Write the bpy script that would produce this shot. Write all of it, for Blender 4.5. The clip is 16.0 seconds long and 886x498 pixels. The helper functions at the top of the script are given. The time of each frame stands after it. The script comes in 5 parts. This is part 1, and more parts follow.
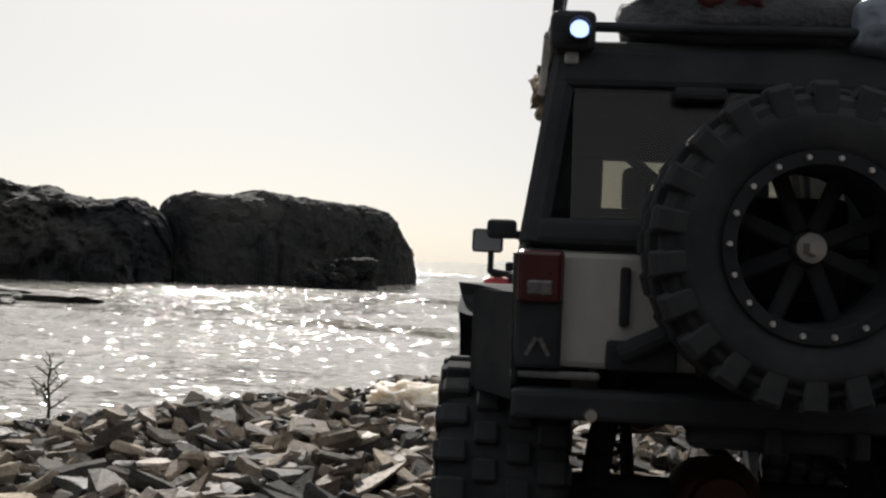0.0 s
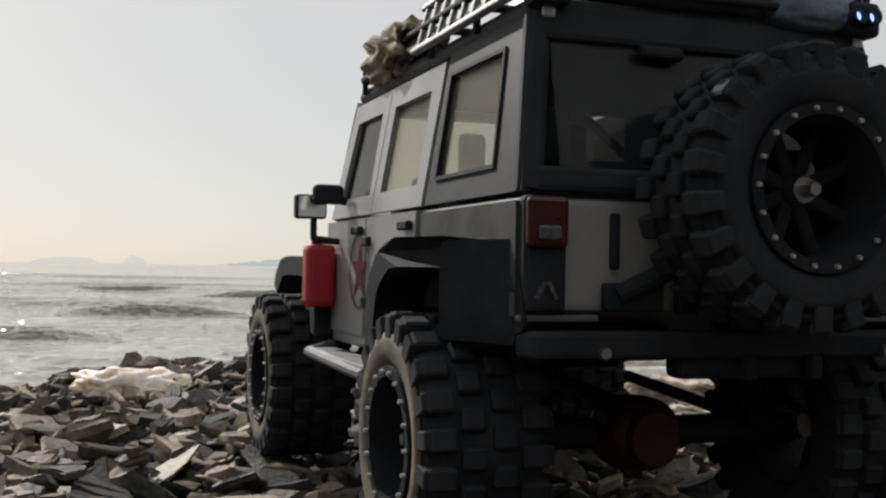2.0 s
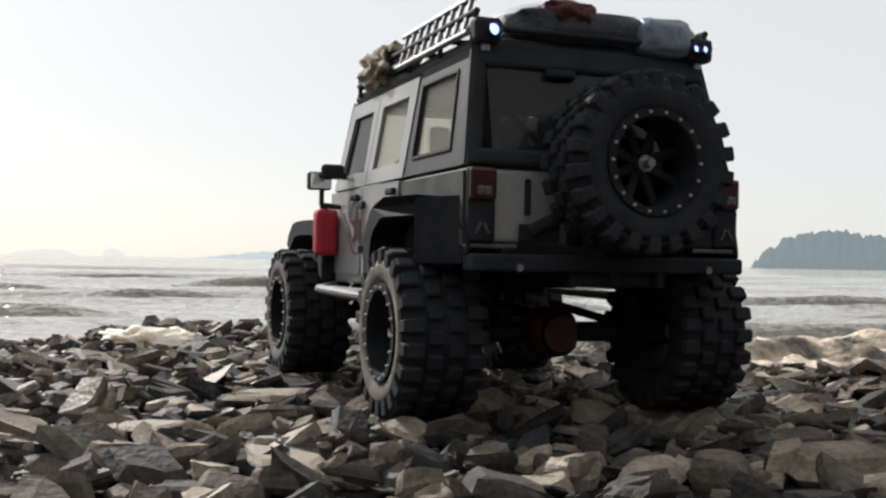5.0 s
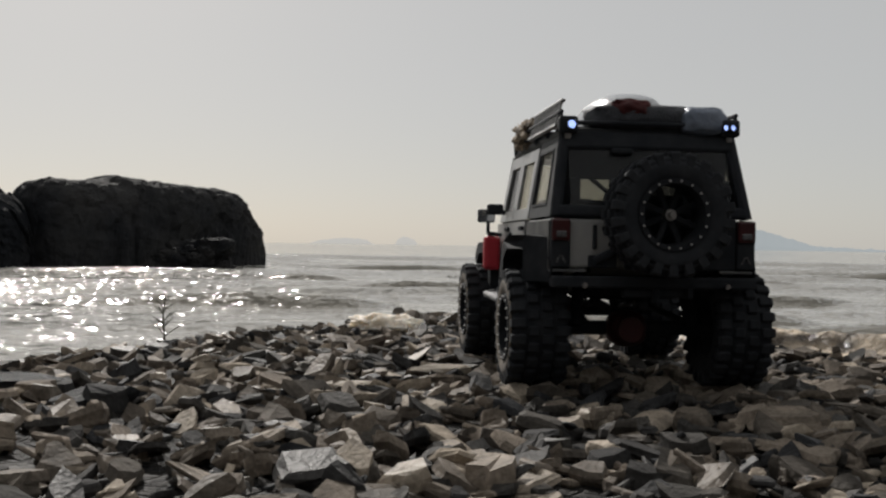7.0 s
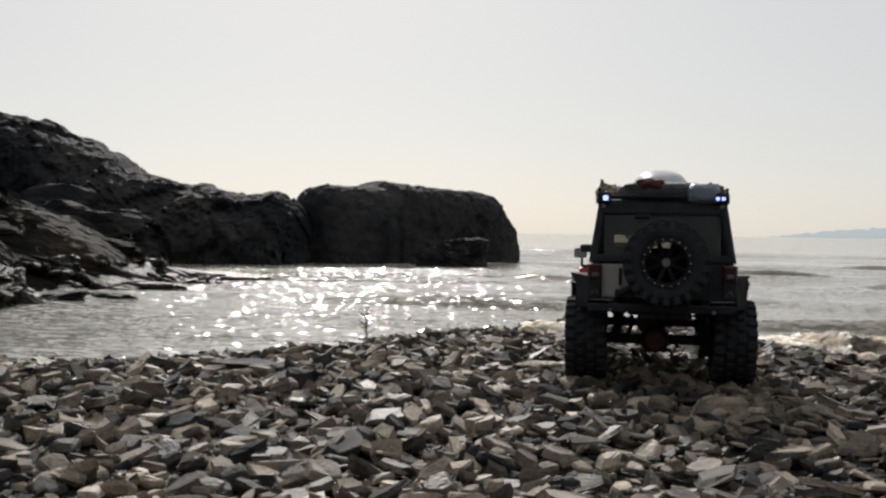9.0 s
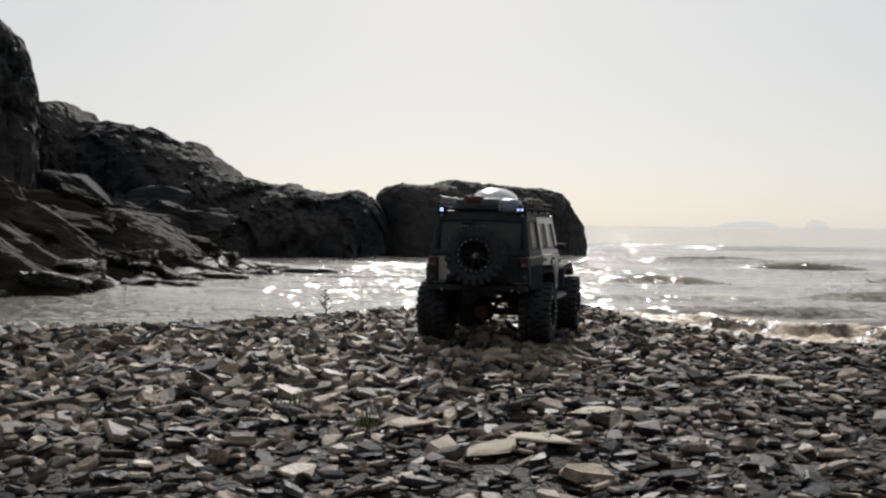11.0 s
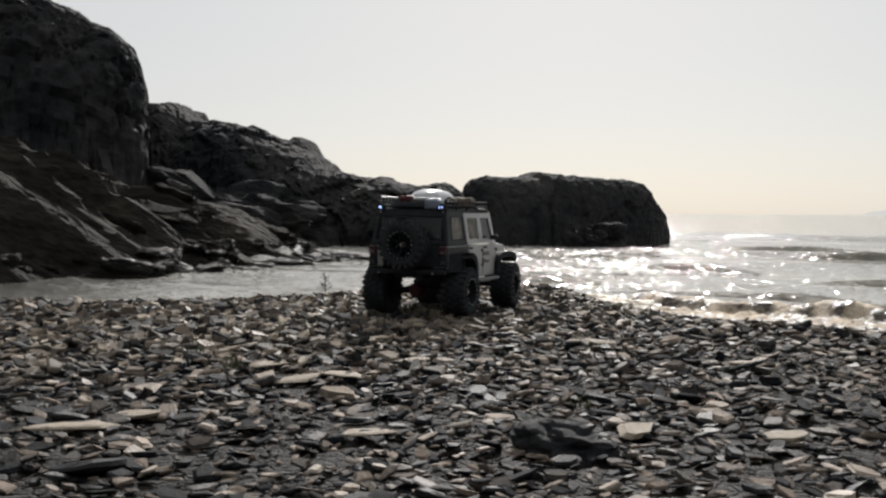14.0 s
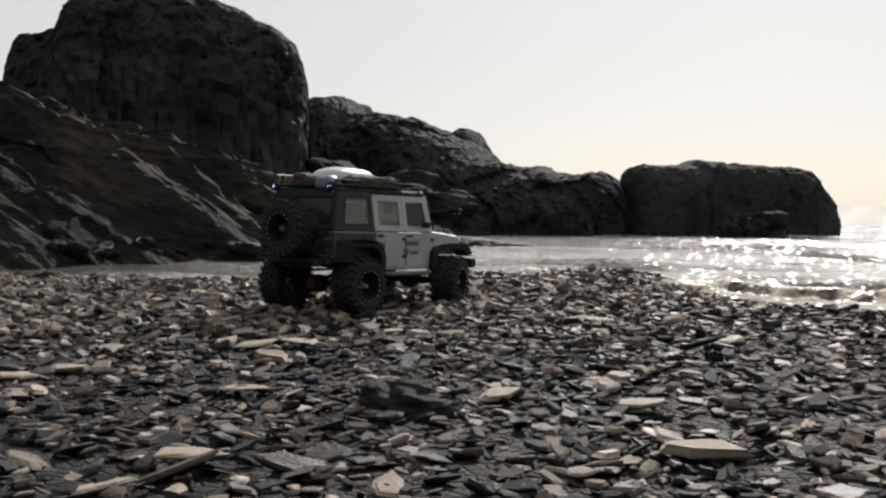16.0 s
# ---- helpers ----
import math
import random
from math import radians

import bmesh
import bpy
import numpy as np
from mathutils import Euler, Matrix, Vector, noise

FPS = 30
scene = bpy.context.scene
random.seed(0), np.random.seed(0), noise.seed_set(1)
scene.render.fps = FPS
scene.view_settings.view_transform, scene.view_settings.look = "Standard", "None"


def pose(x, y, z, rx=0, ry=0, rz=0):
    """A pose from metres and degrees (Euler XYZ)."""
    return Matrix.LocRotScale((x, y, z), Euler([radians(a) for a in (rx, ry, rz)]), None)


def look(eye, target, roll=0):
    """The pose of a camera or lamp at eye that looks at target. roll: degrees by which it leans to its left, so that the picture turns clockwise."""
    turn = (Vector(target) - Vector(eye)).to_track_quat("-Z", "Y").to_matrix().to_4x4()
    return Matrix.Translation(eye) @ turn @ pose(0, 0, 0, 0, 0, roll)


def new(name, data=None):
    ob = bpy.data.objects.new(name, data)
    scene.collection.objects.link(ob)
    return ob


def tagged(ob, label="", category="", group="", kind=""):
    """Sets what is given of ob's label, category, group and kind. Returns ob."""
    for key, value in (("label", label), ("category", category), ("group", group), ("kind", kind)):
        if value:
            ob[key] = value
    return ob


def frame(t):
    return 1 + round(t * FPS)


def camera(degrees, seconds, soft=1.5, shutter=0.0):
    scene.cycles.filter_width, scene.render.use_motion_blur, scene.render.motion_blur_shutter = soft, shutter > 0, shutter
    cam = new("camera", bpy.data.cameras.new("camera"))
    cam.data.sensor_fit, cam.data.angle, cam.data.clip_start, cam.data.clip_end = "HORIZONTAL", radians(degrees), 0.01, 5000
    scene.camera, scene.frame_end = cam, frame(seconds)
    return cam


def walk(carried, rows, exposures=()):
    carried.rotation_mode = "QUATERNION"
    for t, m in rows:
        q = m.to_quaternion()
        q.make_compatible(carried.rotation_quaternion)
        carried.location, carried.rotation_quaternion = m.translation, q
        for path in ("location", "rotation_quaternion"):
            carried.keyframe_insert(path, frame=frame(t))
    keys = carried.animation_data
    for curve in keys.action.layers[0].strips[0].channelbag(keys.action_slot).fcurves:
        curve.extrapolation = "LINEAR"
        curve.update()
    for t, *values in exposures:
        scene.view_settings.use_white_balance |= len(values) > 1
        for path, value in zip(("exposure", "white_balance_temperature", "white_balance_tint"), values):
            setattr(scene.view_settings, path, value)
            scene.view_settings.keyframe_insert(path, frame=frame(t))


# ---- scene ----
cam = camera(44.3, 16.0, soft=2.4)
PATH = [
    (0, (-0.085, -0.547, 0.163), (-0.281, 1.443, 0.187), 2.4),
    (0.5, (-0.173, -0.519, 0.168), (-0.151, 1.48, 0.192), 1.7),
    (1, (-0.239, -0.498, 0.16), (0.005, 1.487, 0.19), 1.4),
    (1.5, (-0.267, -0.497, 0.144), (0.182, 1.452, 0.181), 1.3),
    (2, (-0.264, -0.52, 0.139), (0.346, 1.384, 0.176), 1.0),
    (2.5, (-0.258, -0.547, 0.141), (0.45, 1.323, 0.176), 1.0),
    (3, (-0.264, -0.574, 0.135), (0.489, 1.279, 0.168), 1.1),
    (5.5, (-0.341, -0.825, 0.107), (0.199, 1.1, 0.118), 1.0),
    (6, (-0.327, -0.904, 0.123), (0.045, 1.062, 0.117), 0.8),
    (6.5, (-0.309, -1.008, 0.14), (-0.074, 0.978, 0.138), 1.1),
    (7, (-0.272, -1.143, 0.142), (-0.136, 0.853, 0.135), 0.9),
    (7.5, (-0.219, -1.281, 0.147), (-0.196, 0.719, 0.131), 0.9),
    (8, (-0.171, -1.396, 0.167), (-0.296, 0.6, 0.146), 1.0),
    (10.5, (0.385, -2.036, 0.242), (-0.172, -0.115, 0.199), 0.5),
    (11, (0.557, -2.154, 0.233), (-0.028, -0.242, 0.187), 0.6),
    (11.5, (0.699, -2.229, 0.252), (0.08, -0.328, 0.201), 0.7),
    (12, (0.77, -2.245, 0.258), (0.122, -0.354, 0.199), 0.7),
    (12.5, (0.825, -2.272, 0.268), (0.153, -0.389, 0.206), 0.8),
    (13, (0.918, -2.33, 0.268), (0.218, -0.457, 0.203), 0.7),
    (13.5, (1.018, -2.399, 0.256), (0.27, -0.545, 0.19), 0.6),
    (14, (1.136, -2.442, 0.249), (0.321, -0.617, 0.181), 0.4),
    (14.5, (1.268, -2.441, 0.229), (0.383, -0.649, 0.158), 0.4),
    (15, (1.378, -2.399, 0.234), (0.429, -0.639, 0.159), 0.3),
    (15.5, (1.449, -2.334, 0.227), (0.423, -0.619, 0.146), 0.2),
    (16, (1.498, -2.296, 0.222), (0.368, -0.649, 0.138), 0.3),
]
walk(cam, [(t, look(eye, target, roll)) for t, eye, target, roll in PATH],
     exposures=[(t, e, k, 10.0) for t, e, k in (
         (0.0, 0.1, 6650), (0.5, -0.1, 6550), (1.0, -0.17, 6550), (1.5, -0.22, 6550), (2.0, -0.05, 6550), (2.5, 0.3, 6300), (3.0, 0.42, 6250), (5.5, 0.2, 6500), (6.0, 0.0, 6550), (6.5, -0.05, 6600),
         (7.0, -0.42, 6600), (7.5, -0.15, 6600), (8.0, -0.07, 6550), (10.5, -0.05, 6500), (14.0, -0.07, 6500), (15.0, -0.06, 6500), (16.0, 0.05, 6550))])

# ---- light ----
SUN_AZ, SUN_EL = radians(17), radians(33)      # left of +y, above the horizon
sun_dir = Vector((-math.sin(SUN_AZ) * math.cos(SUN_EL), math.cos(SUN_AZ) * math.cos(SUN_EL), math.sin(SUN_EL)))
world = bpy.data.worlds.new("hazy_sky")
scene.world = world
world.use_nodes = True
sky = world.node_tree.nodes.new("ShaderNodeTexSky")
sky.sky_type, sky.sun_disc = "NISHITA", False
sky.sun_elevation, sky.sun_rotation = SUN_EL, -SUN_AZ
sky.air_density, sky.dust_density, sky.ozone_density = 0.7, 1.3, 2.0
haze = world.node_tree.nodes.new("ShaderNodeMix")      # sea haze evens out the sky
haze.data_type = "RGBA"
haze.inputs["Factor"].default_value, haze.inputs["B"].default_value = 0.78, (8.1, 8.0, 7.6, 1)
world.node_tree.links.new(sky.outputs["Color"], haze.inputs["A"])
world.node_tree.links.new(haze.outputs["Result"], world.node_tree.nodes["Background"].inputs["Color"])
world.node_tree.nodes["Background"].inputs["Strength"].default_value = 0.092
lamp = bpy.data.lights.new("sun", "SUN")
lamp.energy, lamp.angle, lamp.color = 5.0, radians(0.6), (1.0, 0.965, 0.92)
sun = new("sun", lamp)
sun.matrix_world = look(sun_dir * 50, (0, 0, 0))

WATER_Z = -0.045


# ---- materials ----
def nodes_of(name):
    m = bpy.data.materials.new(name)
    m.use_nodes = True
    nt = m.node_tree
    return m, nt, nt.nodes["Principled BSDF"]


def material(name, c1, c2, scale=20.0, rough=(0.5, 0.7), metal=0.0, bump=0.2, fine=6.0, vary="", spread=0.35, spec=0.5, depth=0.01, cracks=0.0, grain=None):
    """Two colours mixed by a coarse noise, broken by a fine one; vary: island or object gives each piece its own tone."""
    m, nt, p = nodes_of(name)
    N, L = nt.nodes.new, nt.links.new
    co = N("ShaderNodeTexCoord")
    n1, n2 = N("ShaderNodeTexNoise"), N("ShaderNodeTexNoise")
    for n, s in ((n1, scale), (n2, scale * fine)):
        n.inputs["Scale"].default_value, n.inputs["Detail"].default_value = s, 5.0
        L(co.outputs["Object"], n.inputs["Vector"])
    if grain:      # the fine noise drawn out along the beds
        st = N("ShaderNodeVectorMath")
        st.operation = "MULTIPLY"
        st.inputs[1].default_value = grain
        L(co.outputs["Object"], st.inputs[0]), L(st.outputs["Vector"], n2.inputs["Vector"])
    ramp = N("ShaderNodeMapRange")
    ramp.inputs["From Min"].default_value, ramp.inputs["From Max"].default_value = 0.35, 0.65
    L(n1.outputs["Fac"], ramp.inputs["Value"])
    mix = N("ShaderNodeMix")
    mix.data_type = "RGBA"
    mix.inputs["A"].default_value, mix.inputs["B"].default_value = (*c1, 1), (*c2, 1)
    fac = ramp.outputs["Result"]
    if vary:
        src = N("ShaderNodeNewGeometry").outputs["Random Per Island"] if vary == "island" else N("ShaderNodeObjectInfo").outputs["Random"]
        blend = N("ShaderNodeMix")
        blend.inputs["Factor"].default_value = 0.7
        L(fac, blend.inputs["A"]), L(src, blend.inputs["B"])
        fac = blend.outputs["Result"]
    L(fac, mix.inputs["Factor"])
    tone = N("ShaderNodeMapRange")
    tone.inputs["To Min"].default_value, tone.inputs["To Max"].default_value = 1 - spread, 1 + spread
    L(n2.outputs["Fac"], tone.inputs["Value"])
    if vary:
        wn = N("ShaderNodeTexWhiteNoise")
        wn.noise_dimensions = "1D"
        L(src, wn.inputs["W"])
        t2 = N("ShaderNodeMapRange")
        t2.inputs["To Min"].default_value, t2.inputs["To Max"].default_value = 1 - spread, 1 + spread * 1.3
        L(wn.outputs["Value"], t2.inputs["Value"])
        mu = N("ShaderNodeMath")
        mu.operation = "MULTIPLY"
        L(tone.outputs["Result"], mu.inputs[0]), L(t2.outputs["Result"], mu.inputs[1])
        tone_out = mu.outputs["Value"]
    else:
        tone_out = tone.outputs["Result"]
    sc = N("ShaderNodeVectorMath")
    sc.operation = "SCALE"
    L(mix.outputs["Result"], sc.inputs[0]), L(tone_out, sc.inputs["Scale"])
    L(sc.outputs["Vector"], p.inputs["Base Color"])
    ro = N("ShaderNodeMapRange")
    ro.inputs["To Min"].default_value, ro.inputs["To Max"].default_value = rough
    L(n2.outputs["Fac"], ro.inputs["Value"])
    L(ro.outputs["Result"], p.inputs["Roughness"])
    p.inputs["Metallic"].default_value = metal
    p.inputs["Specular IOR Level"].default_value = spec
    if bump:
        b = N("ShaderNodeBump")
        b.inputs["Strength"].default_value, b.inputs["Distance"].default_value = bump, depth
        h = n2.outputs["Fac"]
        if cracks:
            v = N("ShaderNodeTexVoronoi")
            v.feature = "DISTANCE_TO_EDGE"
            v.inputs["Scale"].default_value = cracks
            L(co.outputs["Object"], v.inputs["Vector"])
            vm = N("ShaderNodeMapRange")
            vm.inputs["From Max"].default_value = 0.12
            L(v.outputs["Distance"], vm.inputs["Value"])
            ad = N("ShaderNodeMath")
            ad.operation = "ADD"
            L(h, ad.inputs[0]), L(vm.outputs["Result"], ad.inputs[1])
            h = ad.outputs["Value"]
        L(h, b.inputs["Height"]), L(b.outputs["Normal"], p.inputs["Normal"])
    return m


def glow(name, colour, strength, base=None):
    m, nt, p = nodes_of(name)
    p.inputs["Base Color"].default_value = (*(base or colour), 1)
    p.inputs["Roughness"].default_value = 0.9 if base else 0.3
    p.inputs["Specular IOR Level"].default_value = 0.0 if base else 0.5
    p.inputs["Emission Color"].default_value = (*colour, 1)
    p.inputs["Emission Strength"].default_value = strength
    return m


def glass(name, tint, rough, clear, body=(0.02, 0.02, 0.022)):
    """Tinted pane: part see-through, part gloss."""
    m, nt, p = nodes_of(name)
    tr = nt.nodes.new("ShaderNodeBsdfTransparent")
    tr.inputs["Color"].default_value = (*tint, 1)
    p.inputs["Base Color"].default_value = (*body, 1)
    p.inputs["Roughness"].default_value = rough
    mix = nt.nodes.new("ShaderNodeMixShader")
    mix.inputs["Fac"].default_value = 1 - clear
    nt.links.new(tr.outputs["BSDF"], mix.inputs[1]), nt.links.new(p.outputs["BSDF"], mix.inputs[2])
    nt.links.new(mix.outputs["Shader"], nt.nodes["Material Output"].inputs["Surface"])
    return m


def stone_material(name, vary, tones):
    """Shale: every piece takes its own tone from the ramp, with veins, specks and a gloss of its own."""
    m, nt, p = nodes_of(name)
    N, L = nt.nodes.new, nt.links.new
    co = N("ShaderNodeTexCoord")
    src = N("ShaderNodeNewGeometry").outputs["Random Per Island"] if vary == "island" else N("ShaderNodeObjectInfo").outputs["Random"]
    ramp = N("ShaderNodeValToRGB")
    e = ramp.color_ramp.elements
    while len(e) < len(tones):
        e.new(0.5)
    for k, (at_, c) in enumerate(tones):
        e[k].position, e[k].color = at_, (*c, 1)
    L(src, ramp.inputs["Fac"])
    fine, grain = N("ShaderNodeTexNoise"), N("ShaderNodeTexNoise")
    for n, s, d in ((fine, 38.0 if vary == "island" else 1.4, 5.0), (grain, 260.0 if vary == "island" else 9.0, 4.0)):
        n.inputs["Scale"].default_value, n.inputs["Detail"].default_value = s, d
        L(co.outputs["Object"], n.inputs["Vector"])
    t1 = N("ShaderNodeMapRange")
    t1.inputs["From Min"].default_value, t1.inputs["From Max"].default_value = 0.3, 0.7
    t1.inputs["To Min"].default_value, t1.inputs["To Max"].default_value = 0.6, 1.4
    L(fine.outputs["Fac"], t1.inputs["Value"])
    t2 = N("ShaderNodeMapRange")
    t2.inputs["From Min"].default_value, t2.inputs["From Max"].default_value = 0.3, 0.7
    t2.inputs["To Min"].default_value, t2.inputs["To Max"].default_value = 0.75, 1.25
    L(grain.outputs["Fac"], t2.inputs["Value"])
    mu = N("ShaderNodeMath")
    mu.operation = "MULTIPLY"
    L(t1.outputs["Result"], mu.inputs[0]), L(t2.outputs["Result"], mu.inputs[1])
    sc = N("ShaderNodeVectorMath")
    sc.operation = "SCALE"
    L(ramp.outputs["Color"], sc.inputs[0]), L(mu.outputs["Value"], sc.inputs["Scale"])
    L(sc.outputs["Vector"], p.inputs["Base Color"])
    wn = N("ShaderNodeTexWhiteNoise")
    wn.noise_dimensions = "1D"
    L(src, wn.inputs["W"])
    ro = N("ShaderNodeMapRange")
    ro.inputs["To Min"].default_value, ro.inputs["To Max"].default_value = 0.97, 0.5
    L(wn.outputs["Value"], ro.inputs["Value"]), L(ro.outputs["Result"], p.inputs["Roughness"])
    p.inputs["Specular IOR Level"].default_value = 0.12
    b = N("ShaderNodeBump")
    b.inputs["Strength"].default_value, b.inputs["Distance"].default_value = 0.5, 0.003
    ad = N("ShaderNodeMath")
    ad.operation = "ADD"
    L(fine.outputs["Fac"], ad.inputs[0]), L(grain.outputs["Fac"], ad.inputs[1])
    L(ad.outputs["Value"], b.inputs["Height"]), L(b.outputs["Normal"], p.inputs["Normal"])
    return m


SLATE = ((0.0, (0.011, 0.0125, 0.016)), (0.36, (0.021, 0.022, 0.0248)), (0.56, (0.053, 0.0465, 0.0415)), (0.76, (0.122, 0.099, 0.082)), (0.9, (0.225, 0.186, 0.156)), (1.0, (0.36, 0.31, 0.262)))
TAN = ((0.0, (0.028, 0.029, 0.032)), (0.32, (0.06, 0.056, 0.051)), (0.55, (0.118, 0.1, 0.083)), (0.8, (0.2, 0.168, 0.137)), (1.0, (0.34, 0.292, 0.235)))
M_STONE, M_STONET = stone_material("shale", "island", SLATE), stone_material("tan_shale", "island", TAN)
M_PIECE, M_PIECET = stone_material("shale_piece", "object", SLATE), stone_material("tan_shale_piece", "object", TAN)
M_PALE = material("pale_slab", (0.24, 0.2, 0.155), (0.36, 0.305, 0.24), 25, (0.5, 0.8), bump=0.5, fine=8, spread=0.25, depth=0.004, spec=0.22)
M_DARKSTONE = material("dark_slate", (0.024, 0.027, 0.033), (0.058, 0.06, 0.065), 45, (0.55, 0.8), bump=0.8, fine=7, spread=0.4, depth=0.006, spec=0.15)
# bed kept near black so the gaps between stones read as deep shade
M_GROUND = material("shingle_bed", (0.012, 0.012, 0.0125), (0.034, 0.031, 0.028), 60, (0.6, 0.9), bump=1.0, fine=4, spread=0.4, depth=0.01, cracks=45, spec=0.15)
M_CLIFF = material("cliff_rock", (0.0155, 0.0172, 0.0205), (0.047, 0.0465, 0.0468), 1.6, (0.72, 0.93), bump=1.0, fine=7, spread=0.55, depth=0.06, spec=0.06)
M_BANK = material("bank_rock", (0.0085, 0.0085, 0.0088), (0.034, 0.0292, 0.0245), 2.4, (0.72, 0.95), bump=1.0, fine=9, spread=1.35, depth=0.05, spec=0.07, grain=(0.12, 1.0, 1.0))
M_WETROCK = material("wet_rock", (0.009, 0.0093, 0.0102), (0.024, 0.0225, 0.021), 9, (0.28, 0.5), bump=0.8, fine=6, spread=0.4, depth=0.015, spec=0.14)
M_FOAM = material("sea_foam", (0.6, 0.52, 0.43), (0.8, 0.745, 0.67), 22, (0.5, 0.8), bump=0.8, fine=5, spread=0.15, depth=0.01)
M_RUBBER = material("tyre_rubber", (0.02, 0.0222, 0.0265), (0.033, 0.0355, 0.04), 30, (0.8, 0.95), bump=0.3, spread=0.3, depth=0.001, spec=0.12)
M_DUSTY = material("dusty_sidewall", (0.06, 0.052, 0.043), (0.16, 0.135, 0.105), 45, (0.75, 0.95), bump=0.3, spread=0.3, depth=0.001)
M_BLACK = material("black_plastic", (0.019, 0.0215, 0.0265), (0.03, 0.0328, 0.038), 40, (0.65, 0.85), bump=0.2, spread=0.2, depth=0.001, spec=0.12)
M_TOP = material("grey_hardtop", (0.022, 0.0245, 0.028), (0.032, 0.0345, 0.0375), 35, (0.5, 0.65), bump=0.1, spread=0.15, depth=0.0006, spec=0.16)
# dirt grey, darkened further to carry the shade of the right flank
M_DIRTY_SHADE = material("dirty_shaded_panel", (0.032, 0.0335, 0.035), (0.072, 0.072, 0.071), 30, (0.55, 0.75), bump=0.1, spread=0.3, depth=0.0006, spec=0.15)
# white toned down to grey all over, since the tailgate stands in shade
M_WHITE = material("greyed_white_paint", (0.26, 0.265, 0.27), (0.34, 0.34, 0.337), 18, (0.25, 0.42), bump=0.05, spread=0.12, depth=0.0006)
M_RED = material("red_plastic", (0.36, 0.016, 0.03), (0.45, 0.024, 0.04), 30, (0.35, 0.5), bump=0.1, spread=0.12, depth=0.0006)
M_DIFF = material("red_anodised", (0.03, 0.004, 0.0045), (0.048, 0.006, 0.0065), 30, (0.45, 0.6), metal=0.2, bump=0.2, spread=0.2, depth=0.0006)
M_LENS = material("red_lens", (0.035, 0.005, 0.007), (0.055, 0.007, 0.009), 60, (0.25, 0.35), bump=0.1, spread=0.1, depth=0.0005)
M_LENSW = material("clear_lens", (0.07, 0.07, 0.076), (0.12, 0.12, 0.127), 60, (0.2, 0.35), bump=0.1, spread=0.1, depth=0.0005)
M_METAL = material("brushed_alloy", (0.3, 0.29, 0.29), (0.42, 0.41, 0.4), 50, (0.25, 0.45), metal=0.9, bump=0.1, spread=0.15, depth=0.0005)
M_LADDER = material("dull_aluminium", (0.2, 0.2, 0.205), (0.3, 0.3, 0.3), 50, (0.45, 0.6), metal=0.5, bump=0.1, spread=0.15, depth=0.0005)
# darker and rougher than the ladder's metal
M_STEP = material("dull_step_metal", (0.09, 0.093, 0.1), (0.15, 0.152, 0.155), 50, (0.55, 0.7), metal=0.2, bump=0.15, spread=0.25, depth=0.0006, spec=0.3)
M_BOLT = material("steel_bolt", (0.4, 0.4, 0.4), (0.55, 0.55, 0.55), 50, (0.35, 0.5), metal=0.6, bump=0.1, spread=0.15, depth=0.0005)
M_GUN = material("gunmetal", (0.015, 0.0168, 0.0205), (0.026, 0.028, 0.032), 50, (0.75, 0.9), metal=0.0, bump=0.1, spread=0.15, depth=0.0005, spec=0.1)
M_TRIM = material("grey_load_trim", (0.03, 0.0335, 0.04), (0.042, 0.046, 0.052), 30, (0.7, 0.9), bump=0.2, spread=0.15, depth=0.0006, spec=0.12)
M_CAMO = material("camouflage_cloth", (0.10, 0.08, 0.06), (0.42, 0.34, 0.25), 60, (0.8, 0.95), bump=0.6, spread=0.35, depth=0.003)
M_ROLL = material("brown_canvas", (0.035, 0.03, 0.026), (0.1, 0.085, 0.07), 55, (0.75, 0.95), bump=0.6, spread=0.35, depth=0.003, spec=0.15)
M_BAG = material("black_bag", (0.03, 0.034, 0.042), (0.06, 0.064, 0.075), 60, (0.6, 0.8), bump=0.5, spread=0.3, depth=0.003)
M_SILVER = material("silver_sheet", (0.12, 0.15, 0.2), (0.19, 0.22, 0.28), 40, (0.3, 0.5), metal=0.2, bump=0.3, spread=0.15, depth=0.003)
M_DOME = material("pale_dome", (0.36, 0.385, 0.42), (0.46, 0.48, 0.5), 30, (0.15, 0.3), bump=0.15, spread=0.1, depth=0.002)
M_STRAP = material("red_strap", (0.05, 0.007, 0.009), (0.08, 0.01, 0.011), 60, (0.6, 0.8), bump=0.3, spread=0.2, depth=0.001)
M_DECAL = material("dark_decal", (0.04, 0.035, 0.045), (0.08, 0.06, 0.07), 60, (0.4, 0.6), bump=0.0, spread=0.15)
M_DECALR = material("maroon_decal", (0.09, 0.02, 0.03), (0.14, 0.026, 0.04), 60, (0.4, 0.6), bump=0.0, spread=0.15)
M_MIRROR = material("mirror_glass", (0.75, 0.77, 0.8), (0.8, 0.82, 0.84), 30, (0.03, 0.08), metal=1.0, bump=0.0, spread=0.03)
M_GLASS = glass("side_glass", (0.97, 0.955, 0.92), 0.15, 0.84, (0.55, 0.53, 0.48))
M_SMOKE = glass("smoked_glass", (0.86, 0.85, 0.80), 0.1, 0.72, (0.035, 0.04, 0.05))
# front panes tinted dark in place of the dim cab behind them
M_SHADE = glass("cab_shade_glass", (0.35, 0.35, 0.34), 0.08, 0.5)
M_LED = glow("led_light", (0.38, 0.52, 1.0), 1.9)
M_STEM = material("dry_stem", (0.025, 0.022, 0.015), (0.05, 0.043, 0.028), 80, (0.6, 0.8), bump=0.2, spread=0.2, depth=0.001, spec=0.2)
